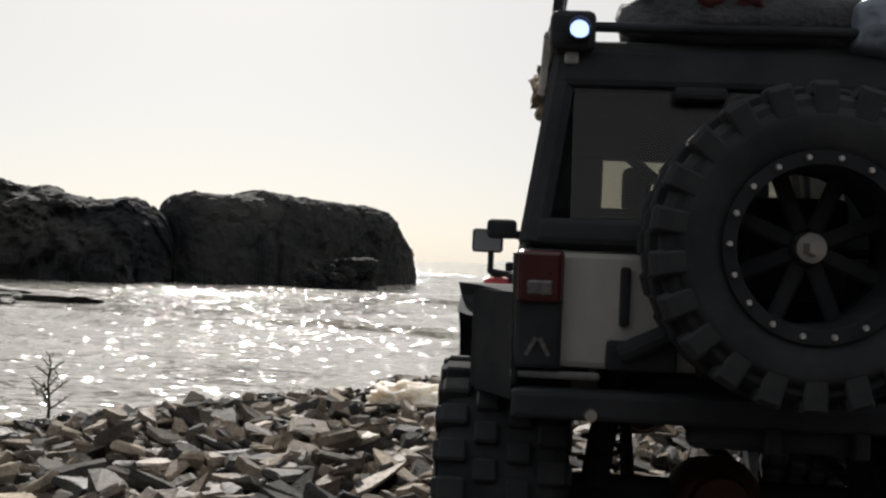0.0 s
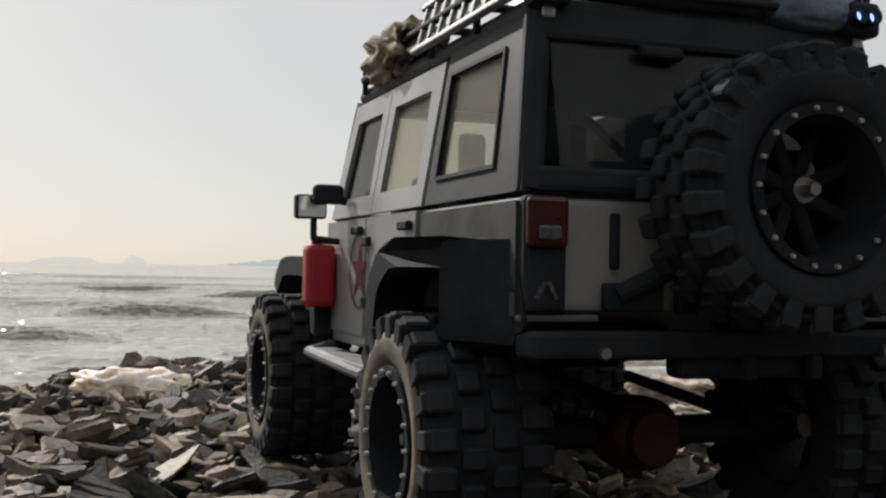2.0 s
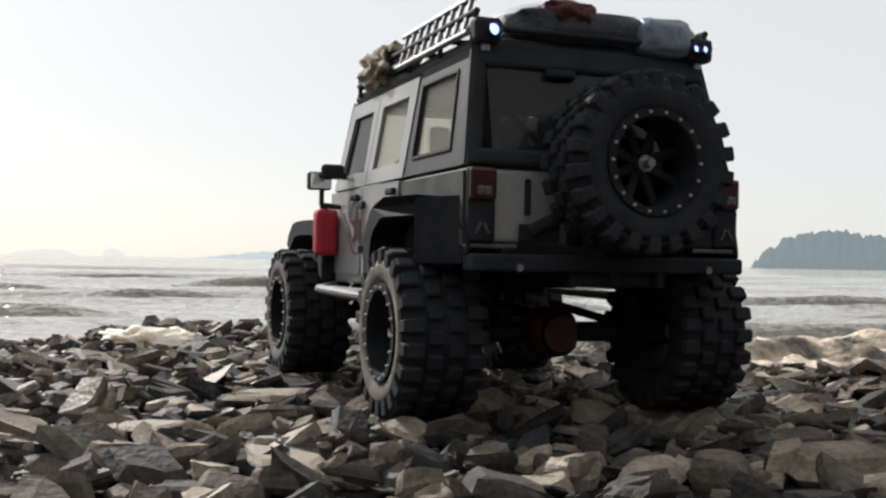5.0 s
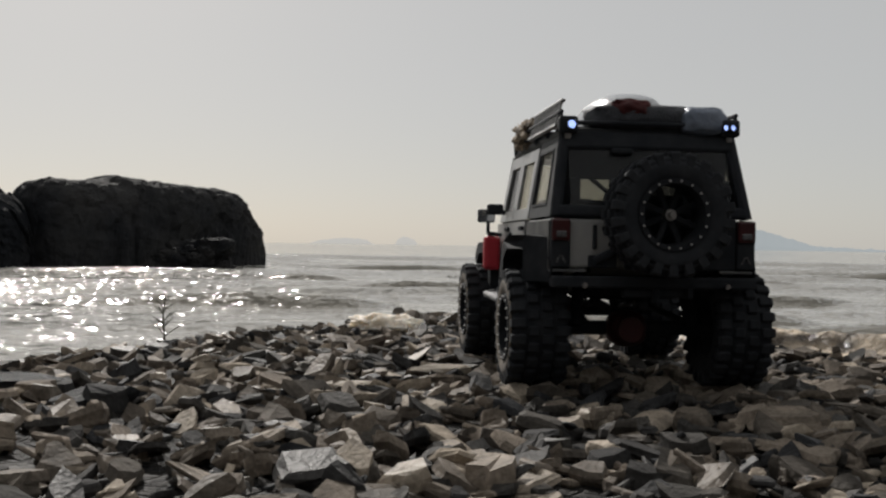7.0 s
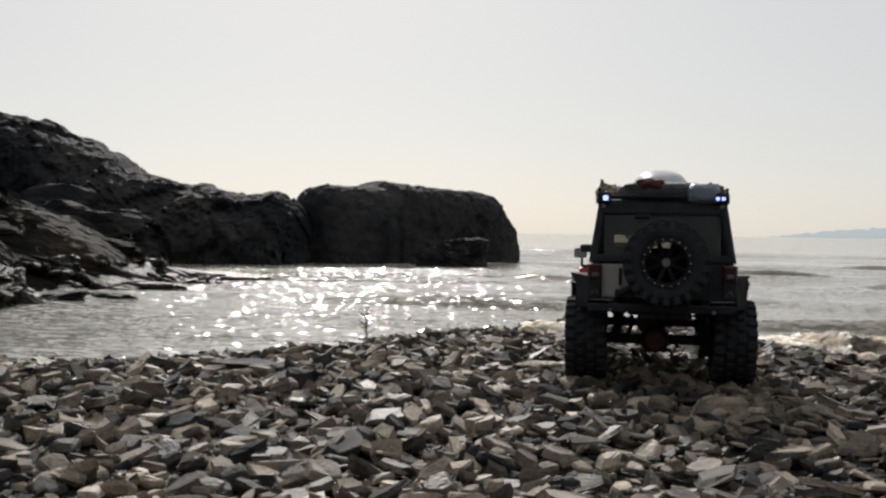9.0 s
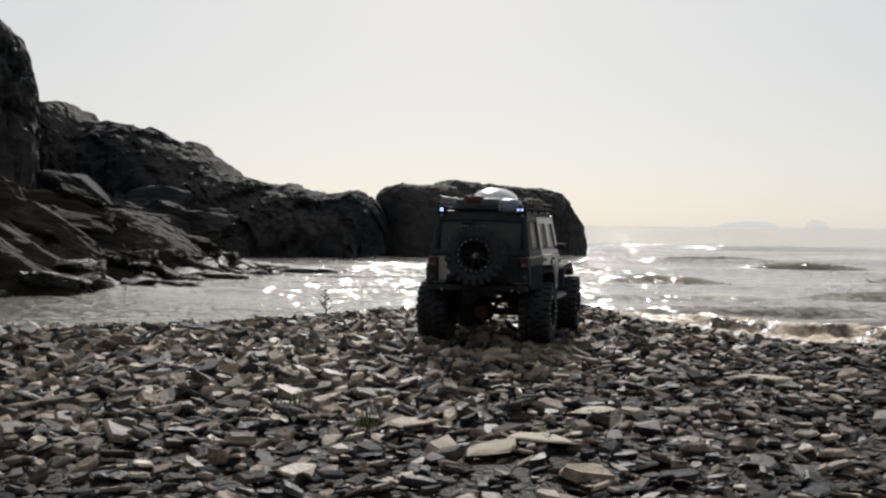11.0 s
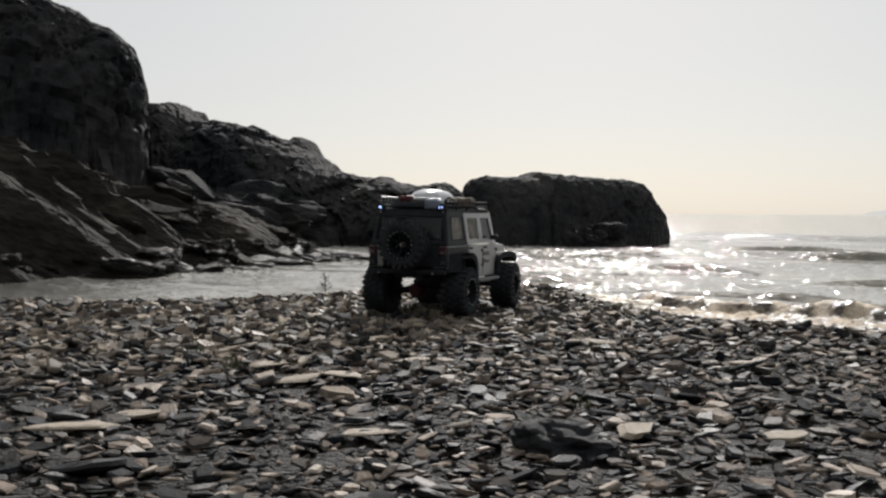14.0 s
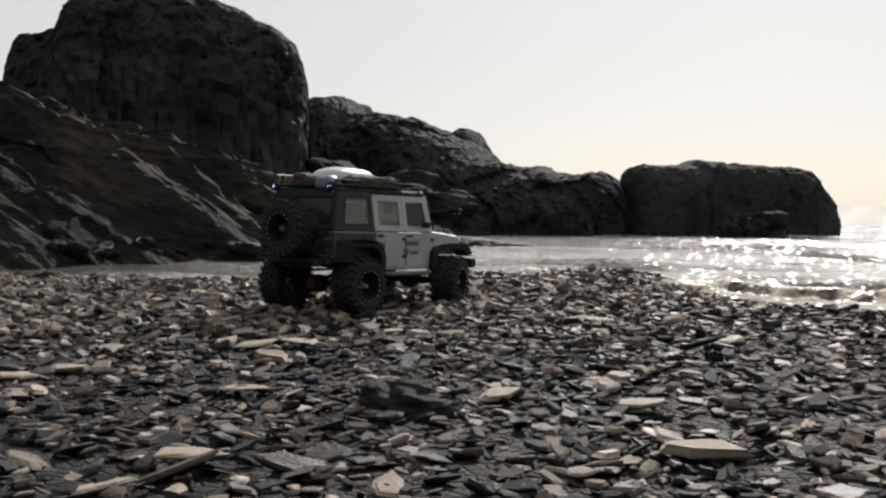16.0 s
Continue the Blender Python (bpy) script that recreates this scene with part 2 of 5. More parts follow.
M_LEAF = material("withered_leaf", (0.025, 0.028, 0.015), (0.05, 0.046, 0.025), 80, (0.6, 0.8), bump=0.2, spread=0.25, depth=0.001, spec=0.2)
M_GRASS = material("grass_blade", (0.05, 0.07, 0.02), (0.12, 0.12, 0.05), 80, (0.5, 0.7), bump=0.1, spread=0.3, depth=0.001)
M_HEAD = glow("haze_glow_woodland", (0.30, 0.37, 0.395), 0.62, (0.015, 0.018, 0.018))     # far land, its haze painted as a pale glow
M_HILL = glow("haze_glow_hill", (0.71, 0.70, 0.67), 0.95, (0.03, 0.032, 0.034))
M_RIDGE = glow("haze_glow_ridge", (0.58, 0.64, 0.67), 0.8, (0.03, 0.032, 0.034))


def sea_material(name, silt):
    m, nt, p = nodes_of(name)
    N, L = nt.nodes.new, nt.links.new
    co = N("ShaderNodeTexCoord")
    p.inputs["IOR"].default_value = 1.33
    p.inputs["Roughness"].default_value = 0.07
    mp = N("ShaderNodeMapping")
    mp.inputs["Scale"].default_value = (0.4, 1.0, 1.0)
    L(co.outputs["Object"], mp.inputs["Vector"])
    # the inlet is sheltered and lies calmer than the open water
    where, split = N("ShaderNodeNewGeometry"), N("ShaderNodeSeparateXYZ")
    L(where.outputs["Position"], split.inputs["Vector"])
    cx, cy, both = N("ShaderNodeMapRange"), N("ShaderNodeMapRange"), N("ShaderNodeMath")
    for m_, a, b, out in ((cx, -1.2, -2.0, "X"), (cy, 1.55, 0.7, "Y")):
        m_.inputs["From Min"].default_value, m_.inputs["From Max"].default_value = a, b
        L(split.outputs[out], m_.inputs["Value"])
    both.operation = "MULTIPLY"
    L(cx.outputs["Result"], both.inputs[0]), L(cy.outputs["Result"], both.inputs[1])
    # inlet's base colour also darkened, to carry the bank's dark reflection
    depth = N("ShaderNodeMix")
    depth.data_type = "RGBA"
    depth.inputs["A"].default_value, depth.inputs["B"].default_value = silt, [0.36 * c for c in silt[:3]] + [1]
    L(both.outputs["Value"], depth.inputs["Factor"]), L(depth.outputs["Result"], p.inputs["Base Color"])
    ruffle = N("ShaderNodeMapRange")
    ruffle.inputs["To Min"].default_value, ruffle.inputs["To Max"].default_value = 1.0, 0.42
    L(both.outputs["Value"], ruffle.inputs["Value"])
    last = None
    for s, d, st in ((1.7, 0.035, 0.7), (6.5, 0.016, 0.8), (19.0, 0.006, 0.5)):
        n, b = N("ShaderNodeTexNoise"), N("ShaderNodeBump")
        n.inputs["Scale"].default_value, n.inputs["Detail"].default_value = s, 3.0
        L(mp.outputs["Vector"], n.inputs["Vector"])
        b.inputs["Distance"].default_value = d
        k = N("ShaderNodeMath")
        k.operation = "MULTIPLY"
        k.inputs[1].default_value = st
        L(ruffle.outputs["Result"], k.inputs[0]), L(k.outputs["Value"], b.inputs["Strength"])
        L(n.outputs["Fac"], b.inputs["Height"])
        if last:
            L(last, b.inputs["Normal"])
        last = b.outputs["Normal"]
    # small facets of ruffled water, wider than deep, each with its own tilt
    fm = N("ShaderNodeMapping")
    fm.inputs["Scale"].default_value = (0.55, 1.0, 1.0)
    L(co.outputs["Object"], fm.inputs["Vector"])
    for s, k in ((56.0, 0.36), (140.0, 0.30)):
        v = N("ShaderNodeTexVoronoi")
        v.inputs["Scale"].default_value = s
        L(fm.outputs["Vector"], v.inputs["Vector"])
        sub, flat, sc, ad = [N("ShaderNodeVectorMath") for _ in range(4)]
        sub.operation, flat.operation, sc.operation, ad.operation = "SUBTRACT", "MULTIPLY", "SCALE", "ADD"
        sub.inputs[1].default_value, flat.inputs[1].default_value = (0.5, 0.5, 0.5), (k, k, 0.0)
        L(v.outputs["Color"], sub.inputs[0]), L(sub.outputs["Vector"], flat.inputs[0])
        L(flat.outputs["Vector"], sc.inputs[0]), L(ruffle.outputs["Result"], sc.inputs["Scale"])
        L(last, ad.inputs[0]), L(sc.outputs["Vector"], ad.inputs[1])
        last = ad.outputs["Vector"]
    no = N("ShaderNodeVectorMath")
    no.operation = "NORMALIZE"
    L(last, no.inputs[0])
    L(no.outputs["Vector"], p.inputs["Normal"])
    return m


M_SEA = sea_material("sea_water", (0.31, 0.303, 0.28, 1))
# silty brown, darkened throughout to stand in for the shaded wave fronts
M_WAVE = sea_material("silty_shaded_wave", (0.165, 0.155, 0.13, 1))
for soft in (M_FOAM,):
    soft.node_tree.nodes["Principled BSDF"].inputs["Subsurface Weight"].default_value = 0.8
    soft.node_tree.nodes["Principled BSDF"].inputs["Subsurface Scale"].default_value = 0.03
    soft.node_tree.nodes["Principled BSDF"].inputs["Subsurface Radius"].default_value = (1.0, 0.9, 0.75)


# ---- mesh helpers ----
def mesh_of(name, bm, mat, smooth=False):
    me = bpy.data.meshes.new(name)
    bm.to_mesh(me)
    bm.free()
    me.materials.append(mat)
    if smooth:
        me.polygons.foreach_set("use_smooth", [True] * len(me.polygons))
    return me


def part(name, bm, mat, parent=None, label="", smooth=False):
    ob = new(name, mesh_of(name, bm, mat, smooth))
    ob.parent = parent
    return tagged(ob, label)


def raw_mesh(name, verts, faces, mat, smooth=False):
    me = bpy.data.meshes.new(name)
    me.from_pydata(verts, [], faces)
    me.materials.append(mat)
    if smooth:
        me.polygons.foreach_set("use_smooth", [True] * len(me.polygons))
    me.update()
    return me


def box(bm, c, s, bevel=0.0, m=None, seg=2):
    """A bevelled block of the size s round the centre c; m turns it about c."""
    r = bmesh.ops.create_cube(bm, size=1.0)["verts"]
    t = Matrix.Translation(c) @ (m.to_4x4() if m else Matrix()) @ Matrix.Diagonal((*s, 1))
    bmesh.ops.transform(bm, matrix=t, verts=r)
    if bevel:
        es = list({e for v in r for e in v.link_edges})
        bmesh.ops.bevel(bm, geom=es, offset=bevel, segments=seg, profile=0.5, affect="EDGES")


def rod(bm, a, b, r, r2=None, seg=12):
    a, b = Vector(a), Vector(b)
    d = b - a
    res = bmesh.ops.create_cone(bm, cap_ends=True, segments=seg, radius1=r, radius2=r if r2 is None else r2, depth=d.length)["verts"]
    bmesh.ops.transform(bm, matrix=Matrix.Translation((a + b) / 2) @ d.to_track_quat("Z", "Y").to_matrix().to_4x4(), verts=res)


def pipe(bm, pts, r, seg=10):
    for a, b in zip(pts, pts[1:]):
        rod(bm, a, b, r, seg=seg)
    for p in pts[1:-1]:
        s = bmesh.ops.create_icosphere(bm, subdivisions=1, radius=r)["verts"]
        bmesh.ops.translate(bm, verts=s, vec=p)


def prism(bm, pts, x0, x1, bevel=0.0):
    """A polygon in (y, z), given counter-clockwise seen from +x, carried from x0 to x1."""
    a = [bm.verts.new((x0, y, z)) for y, z in pts]
    b = [bm.verts.new((x1, y, z)) for y, z in pts]
    n = len(pts)
    fs = [bm.faces.new(a[::-1]), bm.faces.new(b)]
    for i in range(n):
        fs.append(bm.faces.new((a[i], a[(i + 1) % n], b[(i + 1) % n], b[i])))
    if bevel:
        es = list({e for f in fs for e in f.edges})
        bmesh.ops.bevel(bm, geom=es, offset=bevel, segments=2, profile=0.5, affect="EDGES")
    bmesh.ops.recalc_face_normals(bm, faces=bm.faces)


def lathe(bm, prof, seg=40):
    """(radius, x) turned about the x axis."""
    rings = [[bm.verts.new((x, r * math.cos(2 * math.pi * i / seg), r * math.sin(2 * math.pi * i / seg))) for i in range(seg)] for r, x in prof]
    for a, b in zip(rings, rings[1:]):
        for i in range(seg):
            bm.faces.new((a[i], a[(i + 1) % seg], b[(i + 1) % seg], b[i]))
    bmesh.ops.recalc_face_normals(bm, faces=bm.faces)


def lumpy(bm, c, s, amp, freq, seed, sub=4, power=1.0):
    """A ball stretched to s round c and made uneven."""
    vs = bmesh.ops.create_icosphere(bm, subdivisions=sub, radius=1.0)["verts"]
    off = Vector((seed * 3.1, seed * 1.7, seed * 5.3))
    for v in vs:
        d = v.co.normalized()
        q = Vector([math.copysign(abs(k) ** power, k) for k in d])
        q *= 1 + amp * noise.fractal(d * freq + off, 1.0, 2.0, 4)
        v.co = Vector(c) + Vector((q.x * s[0], q.y * s[1], q.z * s[2]))


# ---- ground, sea ----
SHORE = ((-40, -1.5), (-6, -0.5), (-3.0, -0.3), (-1.8, -0.06), (-1.1, 0.1), (-0.82, 0.28), (-0.66, 0.54), (-0.52, 0.74), (-0.36, 1.02), (-0.13, 1.36),
         (0.0, 1.25), (0.12, 0.95), (0.3, 0.74), (0.6, 0.54), (1.0, 0.44), (2.0, 0.4), (6, 0.4), (40, 1.0))


def hashed(i, j, k):
    return np.modf(np.abs(np.sin(i * 127.1 + j * 311.7 + k * 74.7) * 43758.5453))[0]


def value_noise(x, y, k=0):
    i, j = np.floor(x), np.floor(y)
    u, v = x - i, y - j
    u, v = u * u * (3 - 2 * u), v * v * (3 - 2 * v)
    return (hashed(i, j, k) * (1 - u) + hashed(i + 1, j, k) * u) * (1 - v) + (hashed(i, j + 1, k) * (1 - u) + hashed(i + 1, j + 1, k) * u) * v


def shore_y(x):
    return np.interp(x, [p[0] for p in SHORE], [p[1] for p in SHORE])


def ground_z(x, y):
    """Height of the shingle; the bank rises past the inlet, the bed falls under the sea."""
    x, y = np.asarray(x, float), np.asarray(y, float)
    d = y - shore_y(x) - 0.03 * np.sin(9 * x) - 0.02 * np.sin(23 * x + 1)
    z = np.where(d < 0, WATER_Z - d * np.interp(x, (-0.5, -0.25, 0.1, 0.5), (0.1, 0.16, 0.16, 0.085)), WATER_Z - d * 0.10)
    z = np.minimum(z, -0.014)
    z = np.maximum(z, -0.6)
    bank = np.clip((-2.25 - 0.10 * np.sin(3 * y) - np.clip(y - 3.0, 0, 9) * 0.5 - x) * 0.46, 0, 1.15) * np.interp(y, (-1.5, 0.0, 1.0, 1.7, 2.4, 3.2, 3.9, 4.6), (0, 1, 1, 0.72, 0.4, 0.22, 0.06, 0))
    return np.where(bank > 0, np.maximum(z, WATER_Z - 0.08 + 0.9 * bank), z)


def axis_steps(lo, hi, step, far, grow=1.35):
    mid = list(np.arange(lo, hi + 1e-6, step))
    up, s = [], step
    while (up[-1] if up else hi) < far:
        s *= grow
        up.append((up[-1] if up else hi) + s)
    dn, s = [], step
    while (dn[-1] if dn else lo) > -far:
        s *= grow
        dn.append((dn[-1] if dn else lo) - s)
    return np.array(dn[::-1] + mid + up)


def sheet(name, xs, ys, height, mat, smooth=True):
    X, Y = np.meshgrid(xs, ys)
    Z = height(X, Y)
    V = np.stack([X, Y, Z], -1).reshape(-1, 3)
    nx, ny = len(xs), len(ys)
    i = (np.arange(ny - 1)[:, None] * nx + np.arange(nx - 1)[None]).ravel()
    F = np.stack([i, i + 1, i + nx + 1, i + nx], 1)
    me = bpy.data.meshes.new(name)
    me.vertices.add(len(V)), me.loops.add(F.size), me.polygons.add(len(F))
    me.vertices.foreach_set("co", V.ravel())
    me.loops.foreach_set("vertex_index", F.ravel())
    me.polygons.foreach_set("loop_start", np.arange(0, F.size, 4))
    me.update(calc_edges=True)
    me.polygons.foreach_set("use_smooth", [smooth] * len(F))
    me.materials.append(mat)
    return new(name, me)


BANK_Y = ((-1.5, 0.0, 1.0, 1.7, 2.4, 3.2, 3.9, 4.6), (0, 1, 1, 0.72, 0.4, 0.22, 0.06, 0))


def bank_z(x, y):
    """Tilted beds of rock whose long edges fall from the cliff towards the inlet, broken across."""
    b = (-2.18 - 0.10 * np.sin(3 * y) - np.clip(y - 3.0, 0, 9) * 0.5 - x)
    z = np.clip(b * 0.43, -0.3, 1.1) * np.interp(y, *BANK_Y)
    w = 0.9 * value_noise(x * 0.6, y * 0.6, 21) + 0.25 * value_noise(x * 2.3, y * 2.3, 22)
    saw = 0
    for per, amp, k in ((0.95, 0.20, -0.22), (0.42, 0.17, -0.12), (0.19, 0.075, -0.3), (0.105, 0.035, -0.2)):
        f = ((y + k * x + w * 0.45) / per + 0.35 * value_noise(x * 0.35 / per, y * 0.5 / per, 23)) % 1.0
        size = 0.45 + 0.8 * value_noise(x * 0.8 / per ** 0.5, y * 1.1 / per ** 0.5, 27)
        saw = saw + amp * size * np.where(f < 0.28, f / 0.28, (1 - f) / 0.72)
    saw = saw + 0.05 * value_noise(x * 3.5, y * 3.5, 28)
    step = 0.05
    f = (saw / step) % 1.0
    saw = saw + 0.85 * step * (np.clip((f - 0.5) * 4 + 0.5, 0, 1) - f)      # thin beds weathered to ledges
    cross = ((x * 0.95 + 0.3 * y) / 0.55 + 1.6 * value_noise(x * 1.4, y * 1.4, 24)) % 1.0
    rough = 0.07 * value_noise(x * 3, y * 3, 25) + 0.02 * value_noise(x * 9, y * 9, 26) + 0.03 * np.clip(cross * 5, 0, 1)
    return WATER_Z - 0.10 + z + (saw * 0.9 + rough) * np.clip(0.35 + b * 0.7, 0.0, 1.0) * np.clip((4.8 - y) / 1.2, 0, 1)


ground = tagged(sheet("ground", axis_steps(-4, 3, 0.05, 3500), axis_steps(-3, 3, 0.05, 3500), ground_z, M_GROUND),
                "grey shingle beach bed sloping under the shallow sea", "beach", kind="structure")


def sea_z(x, y):
    """Short-crested swell that runs ashore, with chop on it."""
    near = np.clip(1.2 - np.abs(y) / 60, 0, 1) * np.interp(x, (-3.0, -1.9), (0.3, 1.0))
    warp = 0.9 * value_noise(x * 0.45, y * 0.35, 3) + 0.25 * value_noise(x * 1.7, y * 1.3, 4)
    ph = (y * 0.72 + warp + 0.06 * x) % 1.0
    crest = np.where(ph < 0.5, np.clip(1 - (0.5 - ph) / 0.11, 0, 1), np.clip(1 - (ph - 0.5) / 0.30, 0, 1)) ** 1.3
    size = np.clip(value_noise(x * 0.55 + 7, y * 0.8, 5) * 2.0 - 0.55, 0, 1)
    p2 = (y * 1.9 + 2.2 * warp) % 1.0
    crest = crest * size + 0.5 * np.where(p2 < 0.5, np.clip(1 - (0.5 - p2) / 0.16, 0, 1), np.clip(1 - (p2 - 0.5) / 0.35, 0, 1)) * np.clip(value_noise(x * 1.1, y * 1.3, 9) * 1.8 - 0.5, 0, 1)
    chop = value_noise(x * 3.1, y * 5.5, 6) + 0.5 * value_noise(x * 7.3, y * 11, 7) + 0.25 * value_noise(x * 15, y * 21, 8) - 0.87
    return WATER_Z + near * (0.034 * crest + 0.006 * chop - 0.009)


bank = tagged(sheet("rocky_bank", np.arange(-7.2, -1.9, 0.025), np.arange(-1.4, 6.6, 0.025), bank_z, M_BANK, False),
              "dark tilted rock beds rising from the inlet to the cliff", "rock bank", kind="structure")
sea = tagged(sheet("sea", axis_steps(-7, 6, 0.04, 3500), axis_steps(-2.5, 16, 0.035, 3500), sea_z, M_SEA),
             "grey-brown rippled sea water glittering in low sunlight", "water", kind="structure")


def back_z(x, y):
    """Height of an unseen slope, added on the land side to block sky light."""
    e = -5.2 - 0.012 * x * x * np.clip(-1, -1, 1) - y + 0.5 * value_noise(x * 0.5, y * 0.3, 31)
    return np.clip(e * 1.3, -0.6, 3.6) * (0.85 + 0.3 * value_noise(x * 0.25, y * 0.25, 32)) + 0.35 * value_noise(x * 1.1, y * 1.1, 33) - 0.4


tagged(sheet("unseen_slope_behind", np.arange(-30, 30.1, 0.4), np.arange(-14, -3.9, 0.25), back_z, M_CLIFF, False),
       "unseen dark slope added behind the beach to block sky light", "rock slope", kind="structure")


# ---- rocks ----
def blocky(p, f, seed):
    """Stepped, cracked relief: one height for each cell, with a fine fractal on it."""
    q = p * f + Vector((seed, seed * 0.7, -seed))
    d, c = noise.voronoi(q)
    crack = min(1.0, (d[1] - d[0]) * 3.0)
    return (noise.cell(c[0] * 3.7) - 0.5) * 0.8 + 0.35 * crack + 0.5 * noise.fractal(q * 1.7, 1.0, 2.0, 4)


def rock_mass(name, a, b, profile, front, back, foot, seed, amp, mat, label, nu=110, nv=56, freq=2.2, sharp=0.5, lean=0.0):
    """A long rock whose crest follows profile (metres along a to b, height); front and back: its half depths."""
    a, b = Vector((*a, 0)), Vector((*b, 0))
    d = (b - a).normalized()
    n = Vector((d.y, -d.x, 0))
    us, zs = [p[0] for p in profile], [p[1] for p in profile]
    verts, faces = [], []
    for i in range(nu):
        u = us[0] + (us[-1] - us[0]) * i / (nu - 1)
        h = float(np.interp(u, us, zs))
        e = abs(2 * i / (nu - 1) - 1)
        taper = max(0.12, (1 - e ** 8)) ** 0.5
        for j in range(nv):
            th = math.pi * j / (nv - 1)
            c, s = math.cos(th), math.sin(th)
            off = (front if c > 0 else back) * math.copysign(abs(c) ** 0.75, c) * taper
            z = foot + (h - foot) * s ** sharp
            p = a + d * u + n * off + Vector((0, 0, z)) + d * lean * (z - foot)
            k = blocky(p, freq, seed) * amp + blocky(p, freq * 3.1, seed + 5) * amp * 0.4 + blocky(p, freq * 7.3, seed + 9) * amp * 0.3
            top = min(1.0, s * 1.2)
            p += (n * c * 1.2 + Vector((0, 0, 0.45 * s))) * k + d * k * 0.4 * (1 - top)
            verts.append(p)
    for i in range(nu - 1):
        for j in range(nv - 1):
            k = i * nv + j
            faces.append((k, k + 1, k + nv + 1, k + nv))
    faces.append(tuple(range(nv - 1, -1, -1)))
    faces.append(tuple((nu - 1) * nv + j for j in range(nv)))
    ob = new(name, raw_mesh(name, verts, faces, mat))
    bm = bmesh.new()
    bm.from_mesh(ob.data)
    bmesh.ops.recalc_face_normals(bm, faces=bm.faces)
    bm.to_mesh(ob.data)
    bm.free()
    return tagged(ob, label, "rock")


rock_mass("cliff", (-6.64, 2.94), (-4.74, 4.735),
          ((-0.05, 0.9), (0.2, 1.11), (0.26, 1.27), (0.29, 1.49), (0.36, 1.56), (0.55, 1.6), (0.65, 1.67), (0.68, 1.82), (0.78, 1.96), (1.2, 2.05), (1.65, 2.01), (1.94, 1.9), (2.13, 1.83), (2.31, 1.72), (2.5, 1.58), (2.57, 1.45), (2.59, 1.31), (2.62, 1.19), (2.64, 0.83)),
          0.7, 1.3, -0.2, 3.0, 0.10, M_CLIFF, "tall dark weathered cliff block with steep cracked faces", nu=130, nv=90, freq=1.5, sharp=0.28)
rock_mass("rock_ridge", (-5.42, 5.99), (-2.7, 6.69),
          ((-0.45, 0.87), (-0.33, 1.11), (-0.26, 1.23), (-0.15, 1.27), (0.08, 1.27), (0.2, 1.15), (0.28, 1.06), (0.5, 1.08), (0.87, 1.01), (1.08, 0.91), (1.4, 0.78), (1.52, 0.64), (1.9, 0.56), (2.04, 0.58), (2.4, 0.48), (2.6, 0.51), (2.76, 0.43), (2.83, 0.33), (2.88, 0.15)),
          0.9, 0.9, -0.2, 8.0, 0.065, M_CLIFF, "dark jagged rock ridge running down into the sea", nu=150, nv=80, freq=2.6, sharp=0.45)
rock_mass("rock_ridge", (-6.3, 8.2), (-4.75, 8.45),
          ((0.0, 0.4), (0.4, 0.75), (0.6, 0.88), (0.7, 1.04), (0.82, 1.1), (0.95, 1.06), (1.05, 0.92), (1.15, 0.5), (1.3, -0.1)),
          0.5, 0.5, -0.2, 31.0, 0.035, M_CLIFF, "dark rounded rock standing behind the ridge", nu=60, nv=40, freq=2.6, sharp=0.45)
rock_mass("sea_rock", (-2.67, 6.66), (-1.107, 8.29),
          ((0.0, 0.42), (0.03, 0.53), (0.1, 0.57), (0.58, 0.59), (0.64, 0.63), (0.9, 0.62), (0.96, 0.59), (1.03, 0.61), (1.1, 0.59), (1.5, 0.57), (1.7, 0.53), (1.85, 0.38), (1.88, 0.36), (1.97, 0.22), (2.04, 0.05)),
          0.40, 0.6, -0.2, 13.0, 0.035, M_CLIFF, "flat-topped dark rock standing alone in the sea", nu=120, nv=64, freq=2.8, sharp=0.28)


def boulder_mesh(seed, mat, sub=3, amp=0.3, power=0.8, s=(1, 1, 1)):
    bm = bmesh.new()
    vs = bmesh.ops.create_icosphere(bm, subdivisions=sub, radius=1.0)["verts"]
    for v in vs:
        d = v.co.normalized()
        q = Vector([math.copysign(abs(k) ** power, k) * f for k, f in zip(d, s)])
        v.co = q * (1 + amp * blocky(d, 1.3, seed))
    return mesh_of("boulder", bm, mat)


def lay(name, me, m, label, category="rock", group=""):
    ob = new(name, me)
    ob.matrix_basis = m
    return tagged(ob, label, category, group)


def at(x, y, z, s, rx=0, ry=0, rz=0):
    return pose(x, y, z, rx, ry, rz) @ Matrix.Diagonal((*s, 1))


# the boulder at the foot of the lone sea rock, the wedge of the bank, and rocks along the inlet
lay("boulder", boulder_mesh(21, M_CLIFF, 5, 0.42), at(-1.5, 6.62, -0.02, (0.24, 0.2, 0.17)), "low wet boulder at the foot of the sea rock")
rock_mass("boulder", (-3.75, 3.2), (-2.35, 3.05), ((0.0, 0.02), (0.2, 0.15), (0.45, 0.22), (0.68, 0.29), (0.82, 0.32), (0.95, 0.28), (1.1, 0.19), (1.28, 0.10), (1.42, -0.05)),
          0.32, 0.42, -0.2, 22.0, 0.045, M_BANK, "wedge-shaped dark boulder on the rocky bank", nu=70, nv=44, freq=2.6, sharp=1.0)
lay("boulder", boulder_mesh(23, M_BANK, 5, 0.42), at(-3.7, 2.2, 0.27, (0.55, 0.4, 0.15), 24, 12, 10), "lichen-grey boulder lying on the rocky bank")
